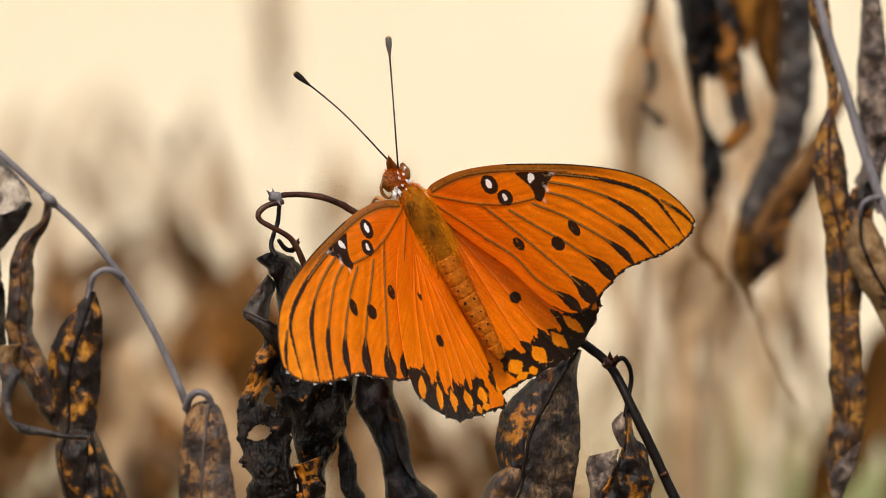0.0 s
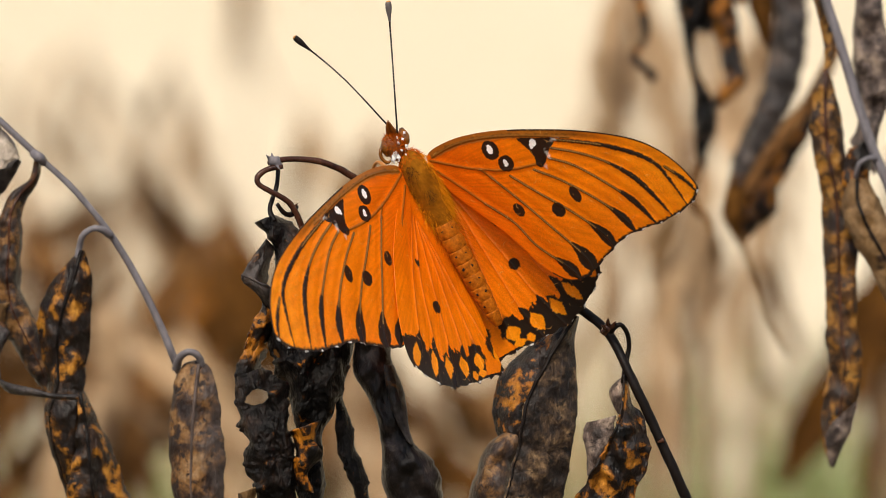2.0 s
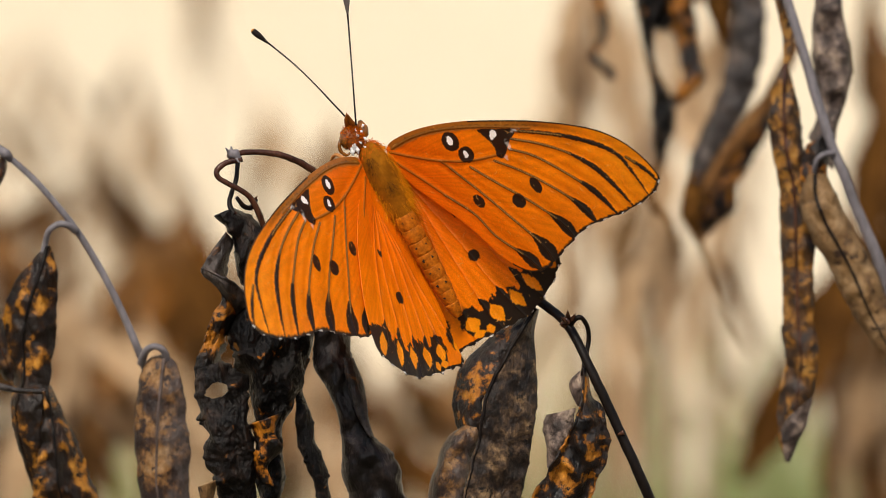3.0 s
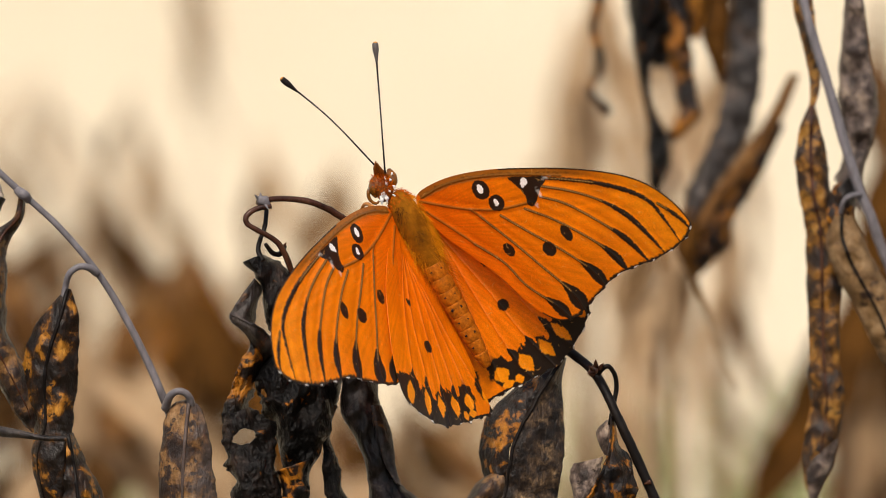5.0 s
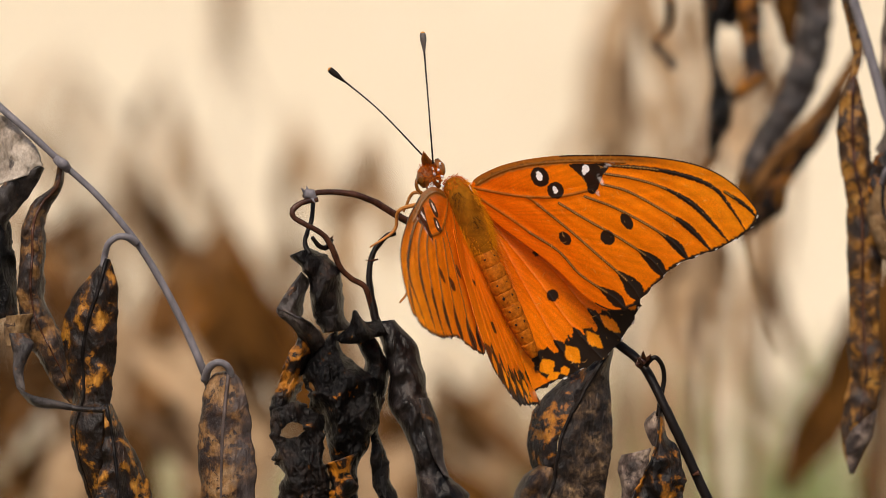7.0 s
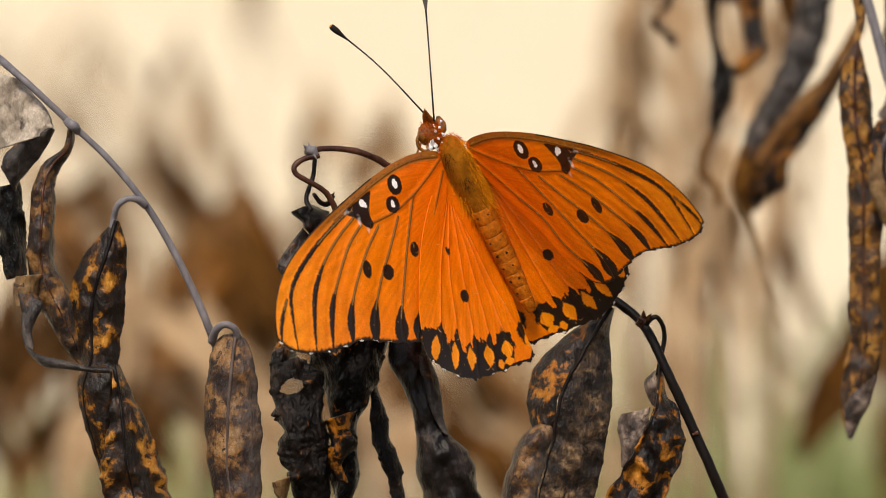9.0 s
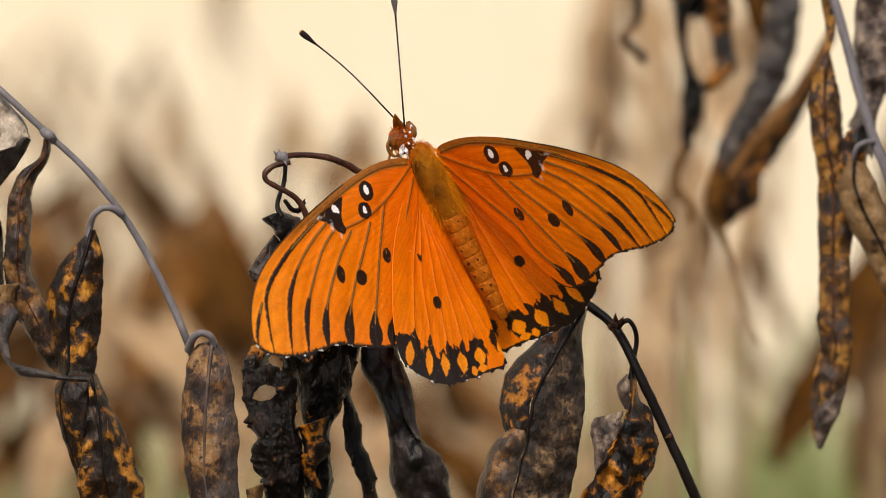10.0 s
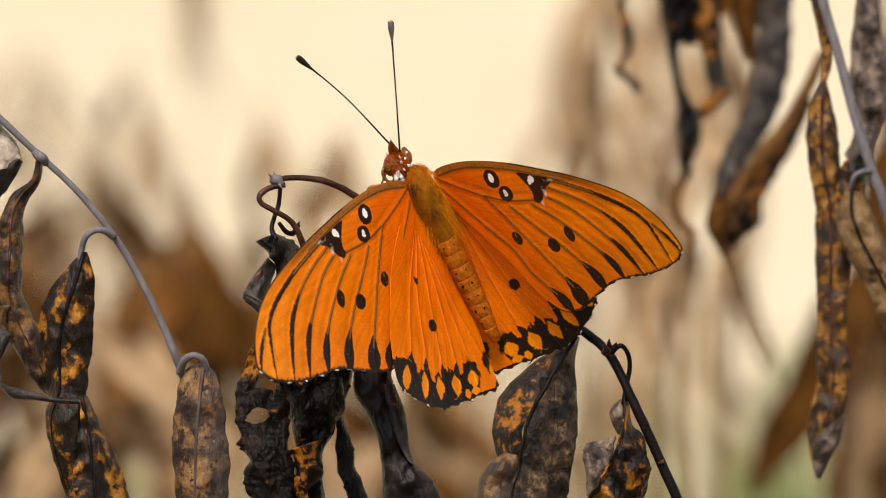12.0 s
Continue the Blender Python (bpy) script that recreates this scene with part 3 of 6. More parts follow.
blade(twig, [(20.4, 4, -15.1), (18.5, 3.8, -18.1), (16.2, 3.5, -21.7), (14, 3.2, -25.6), (12.6, 3, -28.8), (12, 3.2, -33.1), (11.1, 3.5, -37.4), (10, 3.8, -41.7), (9.2, 4, -46.8)], [(20.9, 7, -15.3), (20.2, 6.8, -19), (20.5, 6.5, -23.3), (20.8, 6.2, -27.6), (20.5, 6, -31.8), (19.8, 6.2, -36.1), (19.2, 6.5, -40.4), (18.2, 6.8, -44.3), (17, 7, -48.6)], LEAF_FOLDED, belly=0.08, crumple=0.35, torn=0.03, seed=20, rib=(0.04, 0.04, 0.04), rib_mat=TWIG_DARK, label="broad grey-brown mottled half of a folded leaf")
blade(twig, [(19.8, 7, -15.4), (15.1, 7.3, -18.6), (11.1, 7.6, -22), (9.1, 7.9, -24.6), (8.1, 7.7, -28.5), (8.2, 7.1, -31.5), (9.2, 6.6, -33.9), (11, 6, -34.6)], [(20.5, 4.6, -15.4), (18.6, 4.3, -18.5), (16.4, 4, -21.7), (14.2, 3.7, -25.6), (12.8, 3.7, -28.8), (12.2, 4, -32), (11.9, 4.3, -33.7), (11.6, 4.6, -34.9)], LEAF_BURNT, belly=0.15, crumple=0.4, torn=0.05, seed=21, label="rusty orange and dark mottled half of a folded leaf")
blade(twig, [(11.8, 5, -32), (8.9, 5, -33.6), (7, 5, -35.1), (5.8, 5, -38.3), (4.8, 5.7, -41.3), (4.3, 6.3, -44.8), (4.1, 7, -48.2)], [(12.3, 4.4, -32.3), (11.8, 4.4, -34.8), (11.2, 4.4, -37.4), (10.6, 4.4, -40.4), (10.1, 4.6, -43), (9.5, 4.8, -46), (8.8, 5, -48.6)], LEAF_GREY, belly=0.3, crumple=0.5, torn=0.05, curl=0.2, seed=22, label="greyish lower lobe of a folded leaf")
blade(twig, [(27.6, 0, -24), (27.4, -0.3, -28.2), (26.5, -0.6, -31.2), (25.3, -0.9, -34.2), (23.6, -0.6, -37.2), (21.5, 0.3, -40.6), (19.8, 1.1, -44.5), (18.8, 2, -48.4)], [(28.3, 2, -24.4), (28.8, 2.2, -28.3), (30.2, 2.5, -29.6), (31.2, 2.8, -32.1), (31.7, 3, -35.1), (31, 3.2, -38.6), (29.5, 3.5, -42), (28.6, 3.8, -44.6), (26.8, 4, -48.9)], LEAF_BURNT, belly=0.3, crumple=0.8, torn=0.05, curl=-0.25, seed=23, label="dark mottled leaf hanging by its stalk")
blade(twig, [(22.1, 5, -31.4), (21.8, 4.7, -33.9), (22.2, 4.3, -36.9), (22.4, 4, -39.3)], [(26.5, 3, -30.2), (26, 3, -33), (25, 3, -35.6), (22.8, 3, -39.6)], LEAF_BLEACHED, belly=0.25, crumple=0.5, torn=0.08, seed=24, label="pale grey curled leaf flake")
blade(twig, [(27.1, 3, -24.7), (25.6, 2.7, -26.4), (26, 2.3, -28.3), (26.8, 2, -29.8)], [(28, 2, -24.5), (27.8, 2, -26.6), (27.5, 2, -28.3), (27.3, 2, -30)], LEAF_BLEACHED, belly=0.3, crumple=0.4, torn=0.1, seed=25, label="small grey curled leaf flake")
blade(twig, [(-30.4, -2, -42.2), (-30.2, -2, -43.4), (-29.2, -2, -44.8)], [(-27.2, -2, -41), (-27.9, -1.5, -42.7), (-28.4, -1, -45)], LEAF_TAN, belly=0.3, crumple=0.3, torn=0.1, seed=26, label="pale torn leaf scrap")
tube("bud", [(24.4, -1, -18.0), (25.0, -1, -16.9), (25.5, -1, -16.3)], [0.35, 0.7, 0.12], TWIG_BROWN, twig, "dry leaf bud", 7, 8, 0.5, 6)
for k, (a, b) in enumerate((((24.9, -1, -17.0), (23.8, -3, -17.6)), ((25.2, -1, -16.6), (25.1, -3, -15.4)), ((25.7, -1, -16.9), (26.3, -2, -15.9)), ((25.0, -1, -17.4), (24.1, -3, -16.4)))):
    tube("scale", [a, tuple((u + v) / 2 for u, v in zip(a, b)), b], [0.4, 0.3, 0.05], TWIG_BROWN, twig, "", 6, 6, 0.3, 30 + k)
tube("petiole", [(25.6, 0, -17.6), (26.3, -1, -16.7), (27.2, -1, -16.5), (28.1, 0, -17.8), (28.4, 1, -19.7), (28.0, 1, -22.1), (27.5, 1, -25.3)], [0.42, 0.36, 0.36, 0.4], TWIG_DARK, twig, "", 9, 30, 0.12, 7)
tube("bud", [(33.7, -1, -33.8), (32.7, -1, -34.1)], [0.5, 0.1], TWIG_BROWN, twig, "", 6, 6, 0.4, 8)

tube("petiole", [(17.3, 9, -11.4), (18.9, 9, -12.6), (19.6, 8, -14.5), (19.2, 7, -17.1)], [0.4, 0.36, 0.4], TWIG_DARK, twig, "", 8, 14, 0.1, 9)

# ---- stem with mottled hanging leaves ----
LEFT_AT = Vector((-0.0444, 0.035, 0.9871))
left = thing("withered_branch", LEFT_AT, "arching grey stem with mottled brown hanging leaves", "branch", "withered branches")
tube("stem", [(-162.6, 160, -1173.9), (-164.9, 140, -528.8), (-150.5, 90, -97.0), (-123.8, 60, 7.2), (-103.3, 50, 25.8), (-85.2, 45, 24.4), (-74.3, 40, 19.0), (-68.7, 35, 14.8), (-61.3, 35, 8.0), (-55.6, 35, 2.7), (-50.2, 35, -3.8), (-46.1, 35, -10.4), (-42.6, 35, -17.4), (-40.2, 35, -23.1), (-38.6, 40, -28.1), (-36.6, 50, -36.3)], [2.6, 2.2, 1.6, 1.1, 0.8, 0.56, 0.48, 0.5, 0.56, 0.6, 0.63, 0.6], TWIG_GREY, left, "smooth grey arching stem", 12, 240, 0.04, 11)
tube("node", [(-61.9, 35, 8.4), (-61.0, 34, 7.7), (-60.2, 35, 7.0)], [0.6, 0.86, 0.66], TWIG_GREY, left, "", 9, 8, 0.3, 12)
tube("petiole", [(-49.9, 34, -4.3), (-51.1, 33, -3.4), (-52.7, 33, -3.3), (-54.1, 33, -4.3), (-54.7, 34, -6.0), (-55.0, 34, -8.0)], [0.62, 0.5, 0.5, 0.5], TWIG_GREY, left, "", 9, 26, 0.1, 13)
tube("petiole", [(-39.8, 34, -24.8), (-39.2, 32, -23.0), (-37.9, 31, -22.1), (-36.5, 31, -22.6), (-35.9, 32, -24.2), (-36.2, 33, -26.2)], [0.7, 0.55, 0.55, 0.6], TWIG_GREY, left, "", 9, 26, 0.1, 14)
blade(left, [(-54.6, 34, -6.6), (-56.8, 34.5, -8.9), (-59.4, 35.1, -12.3), (-60.8, 35.6, -15.3), (-61.1, 36, -18.7), (-60.1, 36, -23.8), (-59.4, 36, -27.3), (-60.1, 36, -31.5), (-59.5, 36.4, -35.8), (-57.8, 36.9, -40.9), (-56.3, 37.5, -46.1), (-55.8, 38, -52.1)], [(-54, 34, -6.6), (-52.9, 34.3, -10.2), (-52.7, 34.7, -14.5), (-53.2, 35, -20.4), (-53.6, 34.7, -25.5), (-54.2, 34.3, -28.9), (-54.7, 34, -32.3), (-54.1, 34.7, -37.5), (-53.3, 35.3, -43.4), (-52.7, 36, -52)], LEAF_MOTTLED, belly=0.25, crumple=0.45, torn=0.04, seed=21, rib=(0.4, 0.5, 0.42, 0.3, 0.15, 0.1, 0.1), rib_mat=TWIG_DARK, label="brown mottled pointed leaf")
blade(left, [(-54.8, 33, -28.5), (-54.8, 32.6, -32.3), (-55.4, 32.2, -37.4), (-56, 32.4, -42.5), (-56, 33.2, -47.6), (-56, 34, -52.7)], [(-53.9, 35, -28.3), (-51.7, 35.4, -33.2), (-49.3, 35.8, -37.9), (-47.8, 36.2, -43.1), (-45.7, 36.6, -47.8), (-43.8, 37, -52.9)], LEAF_MOTTLED, belly=0.25, crumple=0.6, torn=0.06, seed=22, rib=(0.3, 0.4, 0.45), rib_mat=TWIG_DARK, label="brown mottled leaf")
blade(left, [(-36.8, 33, -23.5), (-38.8, 33, -24.3), (-40, 33, -27.3), (-40.7, 33, -32.4), (-40.8, 33, -37.5), (-40.3, 33, -42.6), (-39.4, 33, -47.7), (-38.4, 33, -53.6)], [(-35.9, 32, -23.5), (-34.3, 32, -25.1), (-33.3, 32, -29), (-32.7, 32, -34.1), (-32.2, 32, -38.7), (-32.5, 32, -43.4), (-32.2, 32, -47.7), (-32.8, 32, -53.6)], LEAF_GREY, belly=0.25, crumple=0.25, torn=0.03, seed=23, rib=(0.6, 0.5, 0.42, 0.36, 0.33), rib_mat=RIB_GREY, label="greyish brown leaf with dark blotches")
blade(left, [(-61.6, 36, 7.7), (-62.4, 36.2, 4.4), (-65.3, 36.4, 2.1), (-67, 36.7, -1.7), (-67.6, 36.9, -6.8), (-67.8, 37.1, -11.8), (-66.9, 37.3, -16.9), (-65.1, 37.6, -21.2), (-61.9, 37.8, -26.3), (-60.2, 38, -28.1)], [(-60.8, 37, 7.5), (-61.2, 37.1, 4.3), (-62.8, 37.2, 1.6), (-63.8, 37.3, -1), (-63.6, 37.4, -5.1), (-64, 37.6, -10.1), (-63.3, 37.7, -14.4), (-61, 37.8, -18.6), (-59.7, 37.9, -22.9), (-59.4, 38, -28.6)], LEAF_DUSKY, belly=0.3, crumple=0.6, torn=0.08, curl=0.2, seed=24, rib=(0.5, 0.5), label="dark brown drooping leaf")
blade(left, [(-72.2, 40, 15.5), (-73.7, 40.3, 11.9), (-73.5, 40.7, 7.7), (-72.2, 41, 4.1)], [(-69.5, 37, 14.8), (-65.8, 36.7, 11), (-64.1, 36.3, 7.3), (-67.8, 36, 5.5)], LEAF_PALE, belly=0.2, crumple=0.7, torn=0.06, seed=25, label="pale bleached curled leaf")
blade(left, [(-64.4, 36, 7.4), (-68, 36.3, 6), (-70.7, 36.7, 4.1), (-71.9, 37, 1.4)], [(-63.8, 37, 7.1), (-65.6, 37.7, 3.8), (-67.9, 38.3, 1), (-69.9, 39, -2.3)], LEAF_SLATE, belly=0.3, crumple=0.6, torn=0.08, seed=26, label="grey underside of a curled leaf")
blade(left, [(-69.1, 34, -17.6), (-68.5, 33.7, -20.3), (-68.4, 33.3, -23.5), (-67.8, 33, -26)], [(-66.3, 35, -17.7), (-65.5, 34.3, -19.6), (-66.9, 33.7, -22.8), (-66.7, 33, -26.2)], LEAF_SLATE, belly=0.3, crumple=0.5, torn=0.1, seed=27, label="grey dried leaf curl")
blade(left, [(-67.8, 33, -25.7), (-65.4, 30, -26.9), (-61.6, 27, -27.7), (-58.2, 26, -28.5), (-54.3, 25, -28.6)], [(-67.1, 33, -26.8), (-65, 30, -28.5), (-61.6, 27, -28.7), (-57.7, 26, -29.2), (-54.6, 25, -29.3)], LEAF_SLATE, belly=0.4, crumple=0.2, torn=0.06, seed=28, label="thin grey leaf ribbon")
blade(left, [(-69.5, 37, -15.1), (-70, 36.5, -17.3), (-69.5, 36, -19.6)], [(-65.6, 36, -14.7), (-66, 36, -16.9), (-67.8, 36, -19.8)], LEAF_TAN, belly=0.3, crumple=0.5, torn=0.1, seed=29, label="tan leaf scrap")
blade(left, [(-72.4, 40, -1.7), (-72.4, 40, -8.5), (-71.3, 40, -15.7)], [(-69.3, 41, -0.8), (-68.4, 41, -6.8), (-68.1, 41, -14.9)], LEAF_BLACK, belly=0.3, crumple=0.8, torn=0.12, seed=30, label="blackened leaf")

# ---- stem with leaves at the other side ----
RIGHT_AT = Vector((0.0621, 0.060, 0.9912))
right = thing("withered_branch", RIGHT_AT, "slanting grey stem with long spotted tan leaves", "branch", "withered branches")
tube("stem", [(55.2, 62, 53.8), (58.2, 60, 43.9), (60.5, 58, 34.9), (63.3, 57, 26.0), (65.8, 56, 17.5), (68.4, 55, 9.4), (71.8, 55, 1.0), (80.1, 60, -23.2), (93.0, 90, -97.0), (102.2, 150, -532.7), (99.5, 180, -1210.7)], [0.6, 0.7, 0.75, 0.78, 0.8, 0.8, 0.85, 1.0, 1.5, 2.2, 2.6], TWIG_GREY, right, "smooth grey stem", 12, 200, 0.1, 31)
tube("petiole", [(68.7, 54, 8.1), (67.2, 53, 7.9), (66.0, 53, 7.0), (65.5, 54, 5.0)], [0.5, 0.38, 0.36], TWIG_GREY, right, "", 9, 16, 0.1, 32)
blade(right, [(60.8, 60, 22.2), (59.1, 60.2, 17.5), (58.9, 60.3, 11.7), (59.8, 60.5, 6.4), (60.6, 60.6, 1.9), (60.8, 60.8, -5.2), (61.2, 60.9, -10.6), (61.4, 60.9, -17.8), (61.2, 60.8, -20.5), (61.8, 60.6, -24.9), (60.9, 60.5, -30.3), (60.7, 60.3, -33.9), (61.2, 60.2, -37.9), (62.2, 60, -40.6)], [(61.5, 60, 22.2), (63.2, 59.8, 16.2), (64, 59.7, 10.9), (64.6, 59.5, 6.4), (65.9, 59.4, 2.9), (66.4, 59.2, -3.4), (66, 59.1, -10.5), (66.1, 59.1, -17.7), (66.9, 59.2, -23), (66.7, 59.4, -26.6), (65.9, 59.5, -31.1), (64.9, 59.7, -34.7), (63.2, 59.8, -38.8), (62.4, 60, -40.6)], LEAF_SPOTTED, belly=0.25, crumple=0.5, torn=0.05, seed=33, rib=(0.5, 0.4, 0.5, 0.6), label="long spotted brown leaf")
blade(right, [(62.2, 57.5, -33.6), (61.1, 57.5, -36), (61.3, 57.5, -38.3), (61.8, 57.5, -40.7)], [(66, 57, -30.4), (65.2, 57.3, -34.2), (63.9, 57.7, -37.3), (62.4, 58, -40.8)], LEAF_BLEACHED, belly=0.2, crumple=0.4, torn=0.1, seed=37, label="greyish curled leaf tip")
blade(right, [(57.5, 64, 48.5), (58.3, 63.5, 37.8), (60.4, 63, 29.7), (61.1, 62.5, 24.3), (60.8, 62, 21.4)], [(59.5, 63, 48.5), (61.3, 62.5, 37.8), (62.2, 62, 29.7), (62.4, 61.5, 25.2), (61.5, 61, 21.4)], LEAF_SPOTTED, belly=0.3, crumple=0.6, torn=0.08, seed=34, label="narrow rusty leaf")
blade(right, [(64.8, 54, 4.8), (63.6, 54, 1), (64.3, 54, -2.5), (66.1, 54, -6.1), (68.8, 54, -10.5), (71.3, 54.5, -15.8), (74.8, 55, -21.1), (77.7, 55.5, -25.1), (80.7, 56, -30)], [(67.2, 53, 4.8), (69.2, 53.3, 1.5), (71, 53.6, -2.4), (73.7, 53.9, -6.9), (76.5, 54.3, -12.2), (78.4, 54.9, -17.5), (80.4, 55.4, -22.8), (82.3, 56, -30)], LEAF_TAN, belly=0.2, crumple=0.5, torn=0.04, curl=0.2, seed=35, rib=(0.4, 0.45, 0.4, 0.35), rib_mat=TWIG_DARK, label="tan leaf with a dark rib")
blade(right, [(64.7, 57, 9.5), (63.7, 57, 6), (63.9, 57, 2.1)], [(68.5, 57, 11.6), (68.1, 57, 6.4), (67.1, 57, 2.4)], LEAF_BURNT, belly=0.3, crumple=0.5, torn=0.08, seed=38, label="dark brown leaf base")
blade(right, [(67.2, 73, 49), (67, 72.8, 38.1), (66.3, 72.6, 27.3), (66.4, 72.4, 21), (67.4, 72.2, 15.5), (65.8, 72, 10.6)], [(69.2, 72, 49), (70, 71.7, 38.1), (71.3, 71.3, 29.1), (72.5, 71, 23.7), (71.8, 70.7, 17.4), (70.1, 70.3, 11.9), (69.5, 70, 5.6)], LEAF_BLEACHED, belly=0.3, crumple=0.7, torn=0.05, curl=0.2, seed=36, label="grey-brown curled leaf")

# ---- cluster of dark twisted leaves farther back ----
DARK_AT = Vector((0.0620, 0.230, 0.9737))
dark = thing("withered_branch", DARK_AT, "hanging cluster of dark twisted dead leaves", "branch", "withered branches")
tube("stem", [(35.1, 230, 64.1), (45.3, 230, 56.9), (56.4, 230, 53.9), (70.9, 235, 56.1), (87.5, 240, 55.3), (110.5, 260, 25.0), (129.5, 300, -166.0), (138.4, 340, -717.0), (134.7, 360, -1457.2)], [0.7, 0.9, 1.0, 1.1, 1.3, 1.6, 2.2, 2.8, 3.0], TWIG_BROWN, dark, "brown twig", 10, 160, 0.15, 41)
blade(dark, [(61.4, 229, 56), (61.1, 228.9, 44.8), (60.5, 228.7, 32.7), (59.6, 228.6, 25.5), (58.5, 228.4, 20.4), (56, 228.3, 14.3), (53.5, 228.1, 8.2), (52.4, 228, 2.9)], [(65.4, 228, 56), (66.5, 227.7, 44.9), (66.4, 227.4, 32.7), (66.1, 227.1, 26.6), (64.7, 226.9, 20.5), (61.9, 226.6, 14.4), (58.3, 226.3, 9.1), (55.7, 226, 4)], LEAF_SLATE, belly=0.3, crumple=0.8, torn=0.06, seed=44, label="long greyish black leaf")
blade(dark, [(52.8, 227, 5.2), (51.8, 227.2, 0.6), (51.6, 227.5, -2.4), (52.9, 227.8, -4.8), (54.3, 228, -7.2)], [(56.1, 226, 4.7), (55.5, 226.5, 0.6), (54.9, 227, -2.9), (54.8, 227.5, -5.5), (55, 228, -7.7)], LEAF_UMBER, belly=0.3, crumple=0.5, torn=0.03, seed=50, label="rusty brown leaf end")
blade(dark, [(54.1, 228, -6), (55.6, 228.4, -10.2), (57.2, 228.8, -14.3), (58.6, 229.2, -18.3), (61.1, 229.6, -23.7), (63.2, 230, -27.4)], [(55.1, 228, -5.8), (56.4, 228.4, -10.2), (57.9, 228.8, -14.3), (59.2, 229.2, -18.3), (61.6, 229.6, -23.7), (63.4, 230, -27.2)], LEAF_TAN, belly=0.5, crumple=0.1, torn=0.04, seed=56, label="drawn-out leaf tip")
blade(dark, [(71.3, 226, 29.5), (68.5, 225.6, 23.6), (65, 225.2, 17.4), (60.9, 224.8, 12.3), (56.9, 224.4, 6.4), (54.9, 224, 1.9)], [(73.1, 226, 29.5), (70.9, 225.6, 23.6), (67.3, 225.2, 16.8), (63.8, 224.8, 11.5), (59.7, 224.4, 6.7), (56.5, 224, 1.6)], LEAF_BROWN, belly=0.3, crumple=0.3, torn=0.03, seed=45, label="tan leaf fold")
blade(dark, [(68.8, 231, 21.6), (63.8, 230.8, 14.4), (58.8, 230.6, 7.3), (55.8, 230.4, 2.2), (54.6, 230.2, -1.9), (54.4, 230, -6.5)], [(70.9, 231, 20.6), (67.1, 231, 12.2), (63.5, 231, 6.1), (62.1, 231, 3), (61.1, 231, -1.6), (57.3, 231, -5.3), (55.4, 231, -7.2)], LEAF_BURNT, belly=0.2, crumple=0.5, torn=0.06, seed=52, label="blackened brown leaf behind the fold")
blade(dark, [(41.2, 230, 53.9), (42.2, 229.9, 42.7), (43, 229.8, 37.6), (43.7, 229.6, 32.6), (45, 229.5, 26.5), (46.3, 229.4, 20.4), (46.3, 229.2, 14.3), (46.8, 229.1, 9.2), (47.8, 229, 6.7)], [(48.4, 228, 53.8), (48.5, 228.2, 42.7), (48.5, 228.4, 37.6), (47.3, 228.7, 33.1), (46.4, 228.9, 28.5), (47.1, 229.1, 23.4), (49.8, 229.3, 18.4), (50.5, 229.6, 13.3), (48.7, 229.8, 9.2), (48.1, 230, 6.4)], LEAF_BLACK, belly=0.3, crumple=1.2, torn=0.06, curl=0.2, seed=41, label="broad blackened crumpled leaf")
blade(dark, [(47.3, 231, 53.9), (48.1, 230.8, 42.8), (48.1, 230.5, 37.7), (49.5, 230.2, 32.6), (50.5, 230, 28.5), (51.1, 229.8, 25.5), (51.9, 229.5, 22.9), (50.8, 229.2, 20.4), (49.5, 229, 18.2)], [(52.4, 230, 53.9), (52.6, 229.9, 41.7), (53.4, 229.8, 36.6), (54.2, 229.6, 32.6), (54.4, 229.5, 29.5), (55, 229.4, 25.5), (55.8, 229.2, 22.4), (54, 229.1, 19.6), (50.7, 229, 16.9)], LEAF_BURNT, belly=0.3, crumple=0.9, torn=0.10, seed=43, label="blackened curled leaf strip with rusty patches")
blade(dark, [(42.1, 232, 50.9), (42.6, 231.8, 40.8), (43.5, 231.5, 36.2), (45.5, 231.2, 32.6), (47.9, 231, 30.4)], [(52.4, 232, 50.9), (53.5, 231.8, 41.8), (54.1, 231.5, 37.2), (52, 231.2, 33.4), (48.8, 231, 30.5)], LEAF_BLACK, belly=0.2, crumple=1.2, torn=0.10, seed=47, label="blackened leaf mass")
blade(dark, [(51.7, 233, 54), (52.5, 232.7, 44.8), (52.8, 232.3, 39.8), (53.3, 232, 36.3)], [(57.4, 233, 54), (56.9, 232.7, 44.8), (56.5, 232.3, 39.8), (55.2, 232, 35.5)], LEAF_RUST, belly=0.3, crumple=0.8, torn=0.10, seed=48, label="rusty brown leaf scrap")
blade(dark, [(56.7, 236, 54.1), (56.2, 235.5, 40.9), (56, 235, 35.8), (57.6, 234.5, 31.7), (59.2, 234, 27.8)], [(60.3, 235, 54.1), (61.3, 234.5, 42.9), (61.5, 234, 37.8), (60.6, 233.5, 33.7), (60.3, 233, 27.8)], LEAF_UMBER, belly=0.3, crumple=0.5, torn=0.08, seed=55, label="dark brown leaf scrap")
